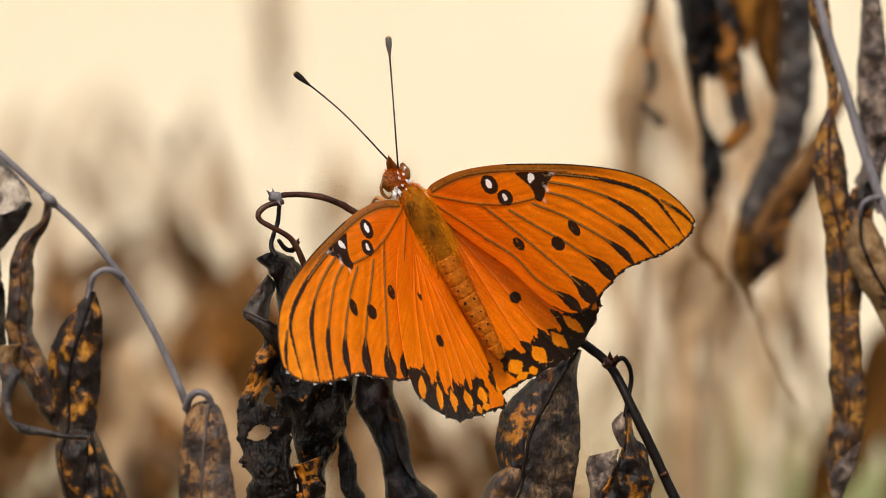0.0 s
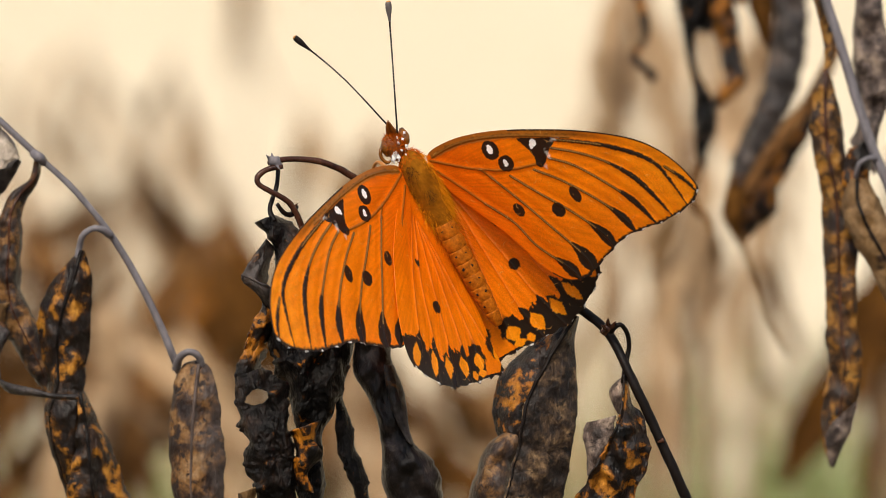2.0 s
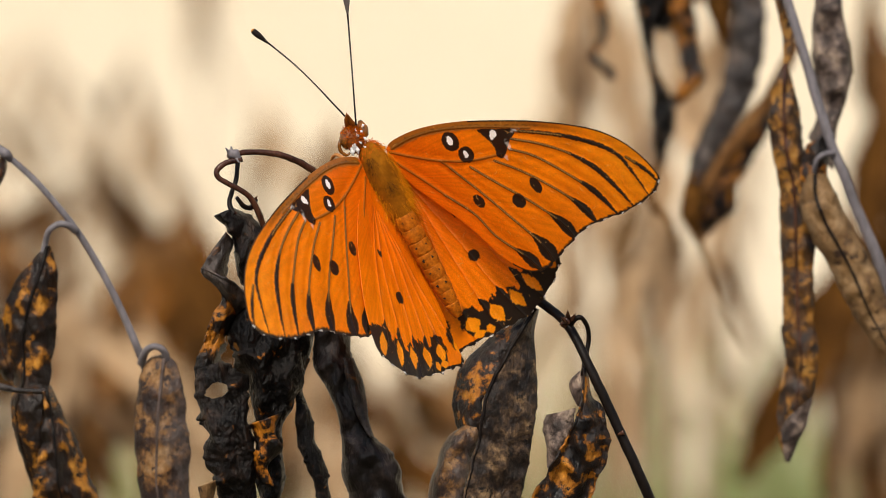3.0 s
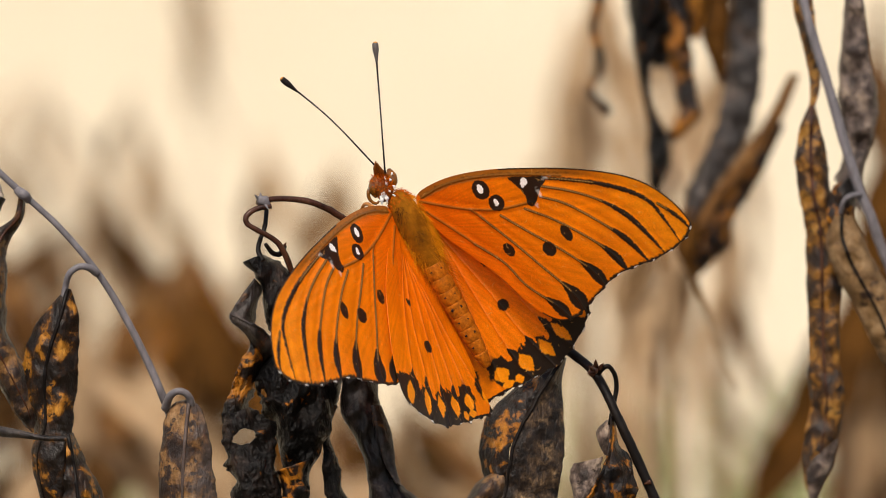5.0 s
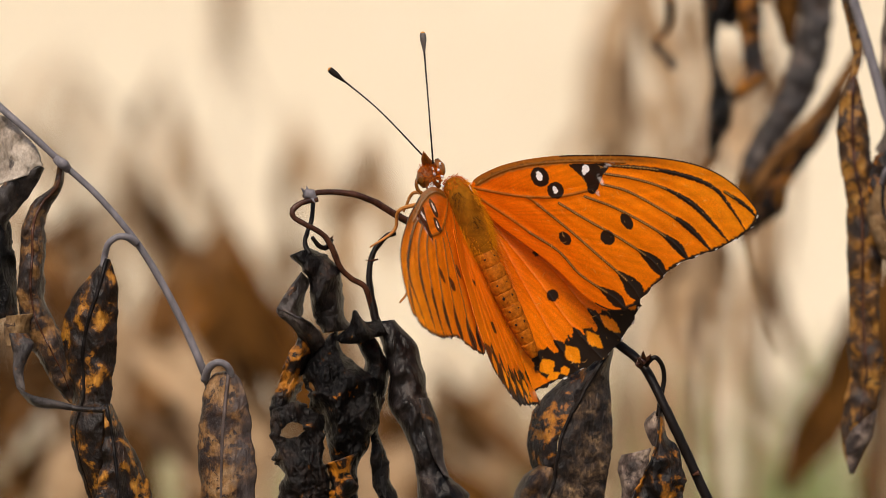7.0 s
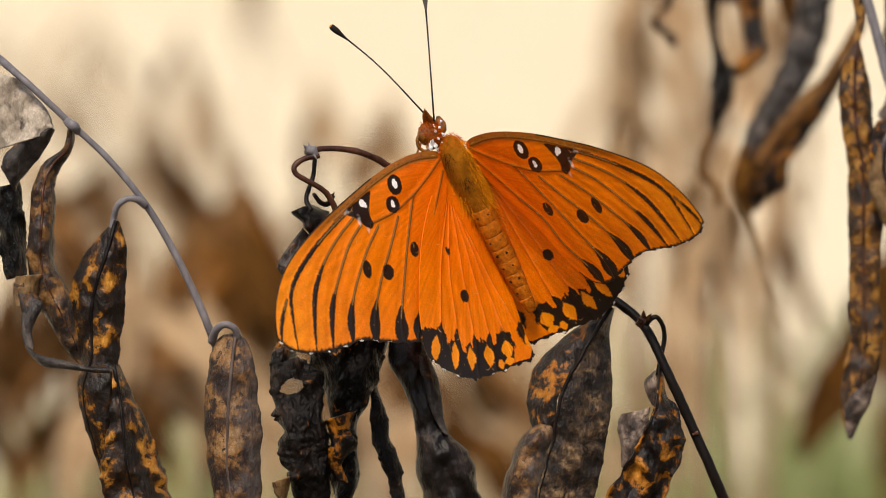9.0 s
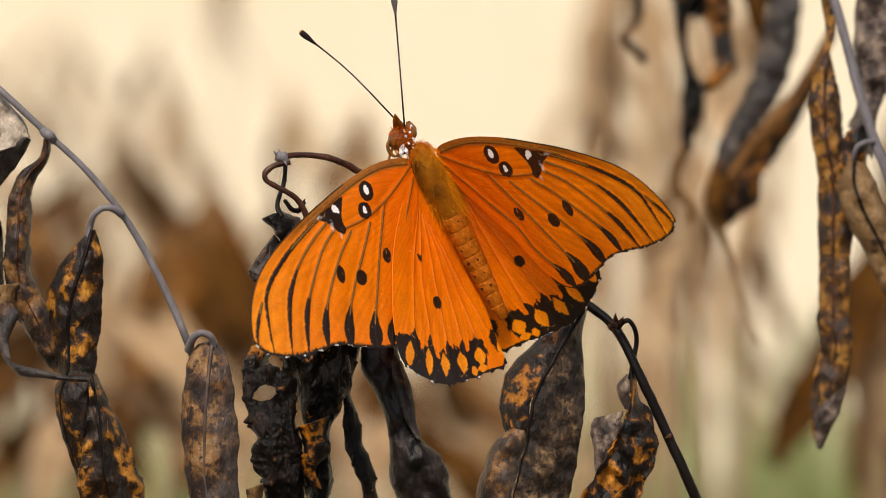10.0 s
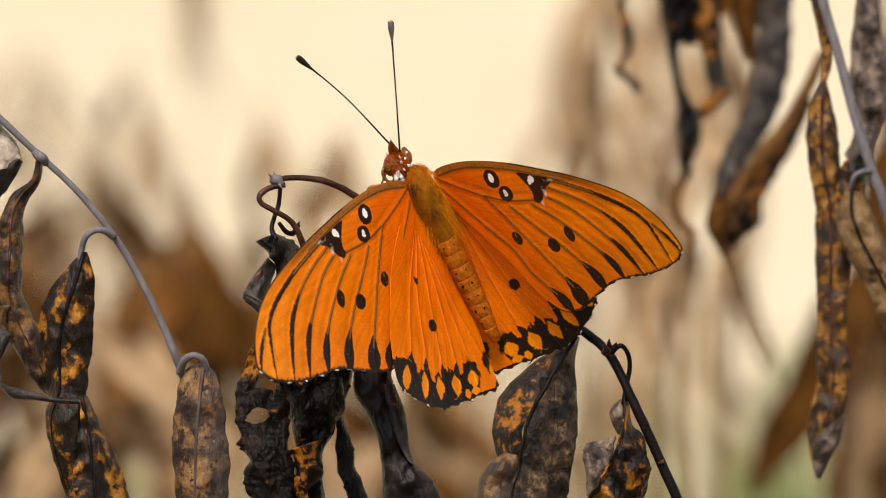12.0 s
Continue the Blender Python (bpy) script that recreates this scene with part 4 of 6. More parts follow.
blade(dark, [(38.2, 240, 54.3), (36.5, 240.1, 43), (35.9, 240.2, 37.9), (36.9, 240.4, 33.3), (37.2, 240.5, 29.8), (35.4, 240.6, 26.7), (35.9, 240.8, 25.2), (38.1, 240.9, 23.4), (38.7, 241, 22)], [(40.1, 240, 54.3), (38.4, 240.2, 43), (37.3, 240.5, 37.9), (38.4, 240.8, 33.8), (38.5, 241, 29.8), (36.7, 241.2, 26.9), (37.4, 241.5, 25.5), (39.9, 241.8, 23.8), (40.1, 242, 22)], LEAF_BURNT, belly=0.5, crumple=0.3, torn=0.05, seed=46, label="thin black curled leaf")
blade(dark, [(47.9, 231, 8.6), (45.8, 231.2, 4.6), (45.2, 231.4, 1.5), (46.6, 231.6, -1.7), (48.7, 231.8, -3.2), (49.2, 232, -6.2)], [(49.2, 231, 8), (47.2, 231.2, 4.1), (46.7, 231.4, 1.6), (47.9, 231.6, -1), (49.9, 231.8, -2.8), (50.1, 232, -6)], LEAF_BROWN, belly=0.4, crumple=0.2, torn=0.04, seed=58, label="thin curled leaf end")

# ---- more withered plants farther behind, out of focus ----
def far_plant(top, low, count, wide, half, mats, seed, label):
    """A dead stalk from the soil with narrow leaves hanging from it between two heights; plan points in mm."""
    rnd = random.Random(seed)
    x, back, z = top
    foot = at((x + rnd.uniform(-60, 60), back, -1000))
    ob = thing("withered_plant", foot, label, "plant", "withered plants behind")
    fx = foot.x / MM
    stalk = [(fx, back, -1000), (fx * 0.6 + x * 0.4, back + 30, -600), (low[0], back + 12, low[2] - 20), (x, back + 6, z - 12), (x + 3, back, z)]
    stout = half / 7
    tube("stalk", stalk, [r * stout for r in (2.6, 2.2, 1.6, 1.1, 0.6)], TWIG_STALK, ob, "", 8, 40, 0.1, seed)
    drop = z - low[2]
    for k in range(count):
        s = k / max(1, count - 1)
        jx, jz = x + (low[0] - x) * s, z - drop * 0.62 * s
        ln = drop * rnd.uniform(0.6, 1.0)
        sx = jx + rnd.uniform(-wide, wide)
        d = back + rnd.uniform(-wide, wide)
        tw = rnd.uniform(-50, 50)
        bow = rnd.uniform(-0.08, 0.3) * ln
        spine = [(jx, back + 4, jz), (jx * 0.7 + sx * 0.3, (back + d) / 2, jz - ln * 0.16), (jx * 0.35 + sx * 0.65, d, jz - ln * 0.36), (sx + bow * 0.4, d, jz - ln * 0.64), (sx + bow, d, jz - ln)]
        leaf(ob, spine, half * rnd.uniform(0.6, 1.25), mats[k % len(mats)], 0.4, 0.7, (tw, tw + rnd.uniform(-80, 80)), 0.35, seed * 31 + k, (0.05, 0.3, 0.8, 1.0, 0.85, 0.5, 0.08), n=26, across=9, midrib=False)
    return ob


STRAW, BROWN, RUST, UMBER = LEAF_STRAW, LEAF_BROWN, LEAF_RUST, LEAF_UMBER
DEAD = "dead brown plant with drooping withered leaves"
PALE_DEAD = "straw-coloured dead plant with narrow drooping leaves"
far_plant((-67.9, 2000, 120.6), (-66.8, 2000, 66.1), 6, 9, 2.8, (STRAW, BROWN), 1, PALE_DEAD)
far_plant((-127.4, 1900, 68.4), (-131.8, 1900, 9.0), 10, 30, 2.6, (STRAW, STRAW, BROWN), 2, PALE_DEAD)
far_plant((-82.2, 1500, 53.9), (-78.4, 1500, -7.5), 10, 26, 2.6, (STRAW, BROWN, STRAW), 3, PALE_DEAD)
far_plant((-161.5, 1900, 59.6), (-159.3, 1900, -17.4), 12, 46, 2.8, (STRAW,), 4, PALE_DEAD)
far_plant((-90.3, 1300, 19.7), (-92.1, 1300, -46.0), 10, 36, 5.5, (BROWN, STRAW), 5, PALE_DEAD)
far_plant((-55.3, 1000, 6.4), (-56.8, 1000, -59.2), 9, 30, 6.0, (BROWN, RUST), 6, DEAD)
far_plant((-100.0, 800, 0.1), (-98.5, 800, -59.5), 9, 38, 6.5, (BROWN, STRAW, RUST), 7, DEAD)
far_plant((-76.7, 750, -16.5), (-78.1, 750, -71.8), 10, 36, 6.0, (BROWN, STRAW), 8, DEAD)
far_plant((-61.7, 850, -23.1), (-60.2, 850, -78.4), 7, 28, 6.5, (BROWN, STRAW), 9, DEAD)
far_plant((74.3, 1700, 86.7), (74.3, 1700, 4.3), 7, 24, 5.5, (STRAW,), 10, PALE_DEAD)
far_plant((62.4, 1200, 24.0), (64.1, 1200, -37.3), 4, 18, 4.5, (STRAW,), 11, PALE_DEAD)
far_plant((61.8, 1000, -24.8), (63.4, 1000, -84.2), 4, 20, 5.0, (STRAW,), 12, PALE_DEAD)
far_plant((52.6, 480, 13.2), (55.0, 480, -19.0), 3, 7, 3.4, (STRAW, LEAF_TAN, STRAW), 13, PALE_DEAD)
far_plant((127.6, 900, 1.6), (126.1, 900, -68.4), 8, 12, 6.5, (UMBER, RUST, BROWN), 14, DEAD)
far_plant((4.8, 1000, -40.4), (5.6, 1000, -87.3), 8, 26, 6.0, (UMBER, BROWN, STRAW), 15, DEAD)
far_plant((-17.3, 1400, -22.0), (-22.9, 1400, -84.7), 11, 40, 6.0, (BROWN, UMBER), 16, DEAD)
far_plant((-12.0, 1100, -34.0), (-16.0, 1100, -90.0), 7, 26, 6.0, (BROWN, STRAW, UMBER), 25, DEAD)
far_plant((124.0, 800, 62.0), (128.0, 800, -20.0), 8, 12, 6.5, (BROWN, UMBER, BROWN), 26, DEAD)
far_plant((129.0, 800, -8.0), (131.0, 800, -72.0), 5, 10, 6.0, (BROWN, STRAW), 27, DEAD)
far_plant((90.0, 850, 44.0), (88.0, 850, -20.0), 4, 10, 4.5, (BROWN, STRAW), 28, PALE_DEAD)
far_plant((88.0, 1300, 84.0), (88.0, 1300, -4.0), 6, 15, 5.0, (STRAW,), 31, PALE_DEAD)
far_plant((109.0, 1250, 86.0), (107.0, 1250, 2.0), 5, 12, 5.0, (STRAW,), 32, PALE_DEAD)
far_plant((-51.0, 900, -8.0), (-52.0, 900, -66.0), 7, 12, 6.0, (UMBER, BROWN), 33, DEAD)
far_plant((-13.0, 1000, 24.0), (-20.0, 1000, -24.0), 4, 7, 4.5, (STRAW, BROWN, STRAW), 34, PALE_DEAD)
far_plant((-39.6, 1600, 38.0), (-42.5, 1600, -31.6), 5, 12, 5.0, (STRAW, BROWN), 17, PALE_DEAD)
far_plant((38.5, 1500, -38.1), (35.6, 1500, -103.3), 6, 34, 5.5, (STRAW,), 18, PALE_DEAD)
far_plant((120.2, 1900, -13.0), (120.2, 1900, -114.2), 8, 60, 6.0, (STRAW,), 19, PALE_DEAD)
far_plant((46.0, 620, 66.0), (45.0, 620, 6.0), 5, 11, 4.2, (STRAW,), 21, PALE_DEAD)
far_plant((63.2, 560, 22.6), (62.6, 560, -14.9), 3, 12, 4.0, (STRAW,), 23, PALE_DEAD)
lean_leaf = far_plant((121.9, 760, -4.0), (113.5, 760, -36.0), 1, 4, 5.0, (UMBER,), 20, "dead plant with one broad slanting umber leaf")
leaf(lean_leaf, [(121.9, 760, -4.0), (116.0, 760, -15.9), (107.4, 760, -32.6), (98.9, 760, -48.6), (88.5, 760, -68.0)], 7.5, UMBER, 0.4, 0.5, (20, -10), 0.2, 777, (0.06, 0.5, 0.95, 1.0, 0.85, 0.3), n=30, across=9, midrib=False)


def grass_clump(x, back, tops, wide, count, seed, mat, label):
    """A tuft of blades from the soil, their tips between two heights; too many to count."""
    rnd = random.Random(seed)
    verts, faces = [], []
    for _ in range(count):
        bx, by = x + rnd.gauss(0, 0.6) * wide, back + rnd.gauss(0, 50)
        tip = tops[0] + (tops[1] - tops[0]) * rnd.random() ** 0.6
        h = 1000 + tip
        lean, dirn, w = rnd.uniform(20, 120), rnd.uniform(0, 2 * math.pi), rnd.uniform(2.0, 4.5)
        q = len(verts)
        for i in range(13):
            s = 1 - (1 - i / 12) ** 1.5
            c = Vector((bx + math.cos(dirn) * lean * s * s, by + math.sin(dirn) * lean * s * s, -1000 + h * s))
            wd = w * (1 - s) ** 0.45 + 0.1
            sd = Vector((-math.sin(dirn), math.cos(dirn), 0)) * wd
            verts += [at(c - sd), at(c + Vector((0.3 * wd, 0.3 * wd, 0))), at(c + sd)]
        for i in range(12):
            for k in range(2):
                a = q + i * 3 + k
                faces.append((a, a + 1, a + 4, a + 3))
    ob = mesh_object("grass_clump", verts, faces, mat)
    return tagged(ob, label, "grass", kind="stuff")


grass_clump(175, 1500, (-22, -98), 70, 600, 5, GRASS, "soft tuft of green grass blades")
grass_clump(-100, 1650, (-62, -110), 34, 260, 6, GRASS, "soft tuft of pale green grass blades")
grass_clump(0, 2150, (20, -150), 260, 620, 7, STRAW_BLADE, "tall dry straw-coloured grass before the wall")


# ---- butterfly ----
# Body space in mm: x to its right side, y forwards, z up off its back. Wing space: u out from the hinge, v forwards.
def smooth(x, a, b):
    t = np.clip((x - a) / (b - a), 0, 1)
    return t * t * (3 - 2 * t)


def closed_curve(points, n):
    p = np.array(points, float)
    m = len(p)
    s = np.linspace(0, m, n, endpoint=False)
    k = s.astype(int)
    t = (s - k)[:, None]
    a, b, c, d = p[(k - 1) % m], p[k % m], p[(k + 1) % m], p[(k + 2) % m]
    return 0.5 * (2 * b + (c - a) * t + (2 * a - 5 * b + 4 * c - d) * t ** 2 + (3 * b - a - 3 * c + d) * t ** 3)


def open_curve(points, n=40):
    return np.array([(v.x, v.y) for v in spline([(x, y, 0) for x, y in points], n)])


def inside(q, poly):
    x, y = q[:, 0], q[:, 1]
    hit = np.zeros(len(q), bool)
    for (x0, y0), (x1, y1) in zip(poly, np.roll(poly, -1, 0)):
        if y0 != y1:
            cross = (y0 > y) != (y1 > y)
            hit ^= cross & (x < (x1 - x0) * (y - y0) / (y1 - y0) + x0)
    return hit


def to_line(q, line, closed=False):
    """Distance to a polyline and how far along it, 0 to 1, for each point; and the nearest place."""
    best = np.full(len(q), 1e9)
    along = np.zeros(len(q))
    near = np.zeros_like(q)
    ends = np.roll(line, -1, 0) if closed else line[1:]
    for i, (a, b) in enumerate(zip(line, ends)):
        ab = b - a
        t = np.clip(((q - a) @ ab) / max(ab @ ab, 1e-9), 0, 1)
        c = a + t[:, None] * ab
        d = np.hypot(*(q - c).T)
        m = d < best
        best[m], along[m], near[m] = d[m], (i + t[m]) / len(ends), c[m]
    return best, along, near


def ragged(q, scale, seed):
    """Cheap smooth noise over the wing, about -1 to 1, for edges made of single scales."""
    r = np.random.RandomState(seed)
    v = np.zeros(len(q))
    for k in range(10):
        a = r.uniform(0, 2 * math.pi)
        w = scale * r.uniform(0.5, 2.2)
        v += np.sin(w * (q[:, 0] * math.cos(a) + q[:, 1] * math.sin(a)) + r.uniform(0, 6.3))
    return v / 4


def ellipse(q, c, ru, rv, turn):
    a = radians(turn)
    d = q - np.array(c)
    x, y = d[:, 0] * math.cos(a) + d[:, 1] * math.sin(a), -d[:, 0] * math.sin(a) + d[:, 1] * math.cos(a)
    return (np.hypot(x / ru, y / rv) - 1) * min(ru, rv)


ORANGE, DEEP, LIGHT = np.array((0.92, 0.222, 0.001)), np.array((0.80, 0.120, 0.001)), np.array((0.96, 0.315, 0.004))
SCUFF_GLINT, VEINDOT = np.array((0.94, 0.50, 0.14)), np.array((0.34, 0.20, 0.06))
DARK, PALE, COSTA, GREYV, TANV = np.array((0.018, 0.011, 0.008)), np.array((0.98, 0.97, 0.95)), np.array((0.30, 0.115, 0.014)), np.array((0.16, 0.10, 0.05)), np.array((0.42, 0.22, 0.06))


def blend(col, mask, c):
    return col * (1 - mask[:, None]) + np.asarray(c) * mask[:, None]


FORE_EDGE = [(1.78, 2.81), (6.10, 3.55), (10.64, 3.34), (15.87, 2.35), (21.84, 0.66), (27.66, -1.32), (33.31, -3.58), (37.69, -5.98), (40.77, -8.54), (42.93, -11.57), (44.04, -14.38), (44.21, -16.44), (42.52, -17.86), (39.18, -18.89), (35.28, -19.37), (31.06, -19.44), (27.80, -19.69), (24.42, -20.87), (21.19, -22.18), (18.63, -23.22), (16.36, -23.46), (13.71, -22.51), (11.19, -19.54), (8.43, -13.54), (5.25, -8.55), (2.36, -4.03), (1.01, 0.35)]
FORE_MARGIN = [(44.21, -16.44), (42.52, -17.86), (39.18, -18.89), (35.28, -19.37), (31.06, -19.44), (27.80, -19.69), (24.42, -20.87), (21.19, -22.18), (18.63, -23.22), (16.36, -23.46)]
# veins from the cell to the margin: course, greatest half width of the dark swelling (mm), where it begins
FORE_VEINS = [
    ([(7.08, -7.52), (10.30, -11.73), (12.06, -16.21), (15.30, -20.59), (16.71, -23.28)], 1.05, 0.62),
    ([(10.39, -3.87), (13.76, -9.47), (15.99, -13.61), (19.08, -19.66), (19.67, -23.06)], 1.40, 0.64),
    ([(13.91, -4.76), (17.45, -9.04), (21.31, -13.39), (24.26, -17.53), (25.36, -20.87)], 1.05, 0.60),
    ([(18.35, -5.16), (22.55, -8.47), (26.73, -12.89), (29.17, -16.54), (30.05, -19.52)], 0.66, 0.54),
    ([(21.94, -4.21), (25.69, -6.77), (30.41, -12.01), (32.59, -14.99), (34.42, -19.40)], 0.46, 0.46),
    ([(23.08, -2.84), (27.45, -5.20), (31.71, -8.27), (35.11, -12.30), (37.72, -18.75)], 0.40, 0.40),
    ([(24.21, -1.85), (32.78, -5.62), (38.59, -9.80), (40.31, -13.67), (41.19, -18.24)], 0.30, -0.25),
    ([(40.55, -11.53), (42.19, -13.55), (43.34, -15.42), (43.88, -17.11)], 0.26, -0.2)]
FORE_LINES = [[(1.64, 1.69), (5.78, -0.54), (9.34, -2.24), (14.19, -3.79), (20.14, -4.59)], [(2.14, 2.10), (6.69, 2.66), (12.25, 2.21), (20.29, 0.10), (26.97, -2.35)], [(1.89, -0.25), (5.31, -4.86), (7.08, -7.52)], [(9.34, -2.24), (10.39, -3.87)]]
HIND_EDGE = [(1.46, -0.32), (6.67, -3.68), (11.78, -9.39), (15.98, -16.66), (17.62, -21.99), (17.31, -24.50), (15.63, -26.28), (13.49, -27.77), (10.91, -29.28), (8.41, -30.13), (5.72, -30.22), (2.77, -30.58), (0.15, -30.58), (-2.27, -30.76), (-4.11, -30.88), (-5.11, -30.06), (-4.70, -26.09), (-4.54, -20.74), (-3.70, -14.21), (-2.63, -8.77), (-1.16, -3.71)]
HIND_MARGIN = [(17.09, -24.51), (15.63, -26.28), (13.49, -27.77), (10.91, -29.28), (8.41, -30.13), (5.72, -30.22), (2.77, -30.58), (0.15, -30.58), (-2.27, -30.76), (-4.11, -30.88), (-5.11, -30.06)]
HIND_VEINS = [[(2.27, -3.98), (9.23, -13.72), (14.17, -23.35)], [(2.04, -4.37), (7.07, -13.81), (9.54, -21.87), (12.39, -28.21)], [(1.81, -4.77), (4.45, -14.68), (6.28, -23.28), (8.46, -30.05)], [(1.61, -5.47), (2.29, -14.77), (3.11, -25.12), (4.29, -30.32)], [(1.40, -6.55), (0.52, -15.99), (-0.30, -26.46), (-0.54, -30.49)], [(1.04, -7.87), (-1.28, -18.18), (-3.92, -26.91)]]
# orange windows in the dark border: place, half sizes (mm), turn
HIND_WINDOWS = [((11.79, -25.42), 0.62, 1.55, 24), ((8.53, -26.85), 0.68, 1.4, 20), ((4.61, -27.60), 0.85, 1.4, 14), ((0.17, -27.83), 0.95, 1.1, 10), ((2.43, -29.55), 0.55, 0.7, 0), ((0.53, -29.56), 0.75, 0.55, 0), ((-4.81, -27.72), 0.45, 1.1, 0), ((15.5, -23.3), 0.7, 1.6, 34)]


def streaks(q, col, seed):
    """Rows of scales run out from the hinge: fine light and dark streaks."""
    r = np.random.RandomState(seed)
    ang, far = np.arctan2(q[:, 1] + 0.8, q[:, 0] + 4.0), np.hypot(q[:, 0] + 4.0, q[:, 1] + 0.8)
    v = np.zeros(len(q))
    for _ in range(14):
        v += np.sin(ang * r.uniform(40, 210) + far * r.uniform(-0.25, 0.25) + r.uniform(0, 6.3))
    return col * (1 + 0.016 * v)[:, None]


def scuffs_and_glints(q, col, seed, count):
    """Fine pale scratches and rubbed specks where scales have come off, and gloss highlights painted in."""
    r = np.random.RandomState(seed)
    lo, hi = q.min(0), q.max(0)
    for _ in range(count):
        a = r.uniform(lo, hi)
        w = r.uniform(0, 2 * math.pi)
        ln = r.choice([0.12, 0.2, 0.4, 1.1])
        dv = np.array((math.cos(w), math.sin(w))) * ln
        n = np.array((-dv[1], dv[0])) * r.uniform(-0.25, 0.25)
        near = np.flatnonzero(np.abs(q - a - dv / 2).max(1) < ln)
        d, s, _ = to_line(q[near], open_curve([a, a + dv / 2 + n, a + dv], 6))
        col[near] = blend(col[near], (1 - smooth(d, 0.02, 0.1)) * np.sin(math.pi * np.clip(s, 0.05, 0.95)) * r.uniform(0.2, 0.6), SCUFF_GLINT)
    return col * (1 + 0.07 * r.normal(0, 1, len(q)))[:, None].clip(0.75, 1.2)


def fore_paint(q):
    r1, r2 = ragged(q, 2.6, 1), ragged(q, 7.0, 2)
    out = q[:, 0] / 46.0
    col = ORANGE * np.ones((len(q), 1))
    col = blend(col, (1 - smooth(out, 0.08, 0.5)) * 0.75, DEEP)
    col = blend(col, smooth(out + 0.05 * r1, 0.6, 1.0) * 0.8, LIGHT)
    col = streaks(q, col, 3)
    m, along, _ = to_line(q, open_curve(FORE_MARGIN, 60))
    e, where, _ = to_line(q, closed_curve(FORE_EDGE, 240), True)
    lead = where < 0.36
    col = blend(col, lead * (1 - smooth(e, 0.7, 1.7 + 0.15 * r1)) * (1 - smooth(out, 0.55, 0.8)) * 0.85, COSTA)
    col = blend(col, lead * (1 - smooth(np.abs(e - 0.75 - 0.1 * r1), 0.08, 0.3)) * (1 - smooth(out, 0.5, 0.75)) * (0.5 + 0.4 * np.clip(r2, -1, 1)), COSTA * 0.35)
    col = blend(col, lead * (1 - smooth(np.abs(e - 1.25 - 0.1 * r1), 0.05, 0.22)) * (1 - smooth(out, 0.4, 0.7)) * 0.5, TANV)
    for course, wide, start in FORE_VEINS:
        d, s, _ = to_line(q, open_curve(course))
        w = 0.09 + wide * np.sin(math.pi * np.clip((s - start) / (1.03 - start), 0, 1)) ** 1.2
        col = blend(col, (1 - smooth(d + 0.07 * r2, w - 0.1, w + 0.1)), DARK)
        dash = 0.5 + 0.5 * np.sin(s * 420 + 1.5 * r2)
        col = blend(col, (1 - smooth(d, 0.15, 0.30)) * (s < max(start, 0.12) + 0.1) * 0.9, COSTA * 0.2)
        col = blend(col, (1 - smooth(d, 0.06, 0.15)) * (s < max(start, 0.12) + 0.1) * (0.25 + 0.65 * dash), VEINDOT * 1.25)
    for course in FORE_LINES:
        d, s, _ = to_line(q, open_curve(course))
        col = blend(col, (1 - smooth(d, 0.12, 0.34)) * 0.8, COSTA * 0.75)
    for c, ru, rv, turn in (((12.79, -0.01), 1.5, 1.55, 0), ((14.28, -2.75), 1.4, 1.3, 20), ((12.27, -10.14), 0.9, 1.15, 15), ((19.04, -12.18), 1.15, 1.2, 0), ((23.25, -10.82), 0.9, 1.35, 10)):
        d = ellipse(q, c, ru, rv, turn) + 0.05 * r2
        col = blend(col, 1 - smooth(d, -0.07, 0.07), DARK)
    patch = closed_curve([(18.23, 0.20), (21.54, -0.69), (24.51, -1.75), (22.67, -3.09), (21.44, -4.24), (19.92, -5.29), (19.25, -4.69), (19.51, -3.22), (18.99, -1.50)], 90)
    d = to_line(q, patch, True)[0]
    d = np.where(inside(q, patch), -d, d) + 0.05 * r2
    col = blend(col, 1 - smooth(d, -0.07, 0.07), DARK)
    for c, ru, rv, turn in (((12.80, 0.18), 0.48, 0.75, -8), ((14.24, -2.64), 0.40, 0.6, -8), ((20.48, -1.22), 0.62, 0.62, 0), ((19.97, -1.63), 0.34, 0.5, 0)):
        d = ellipse(q, c, ru, rv, turn) + 0.08 * r1 + 0.05 * r2
        col = blend(col, 1 - smooth(d, -0.05, 0.05), PALE * 1.12)
    for c, ru, rv in (((22.06, -3.66), 0.3, 0.7), ((20.61, -5.32), 0.25, 0.3), ((24.21, -1.85), 0.6, 0.25)):
        col = blend(col, (1 - smooth(ellipse(q, c, ru, rv, 0) + 0.12 * r2, -0.15, 0.2)) * 0.4, PALE)
    col = blend(col, 1 - smooth(m + 0.1 * r2, 0.25, 0.6), DARK)
    col = blend(col, (1 - smooth(e, 0.12, 0.3)) * (where > 0.12) * (where < 0.8), DARK)
    fringe = (m < 0.15) & (np.sin(along * 62) + 0.9 * r1 > 0.8) & (along < 0.8)
    return scuffs_and_glints(q, blend(col, fringe * (0.75 + 0.25 * np.clip(r2, -1, 1)), PALE), 21, 260)


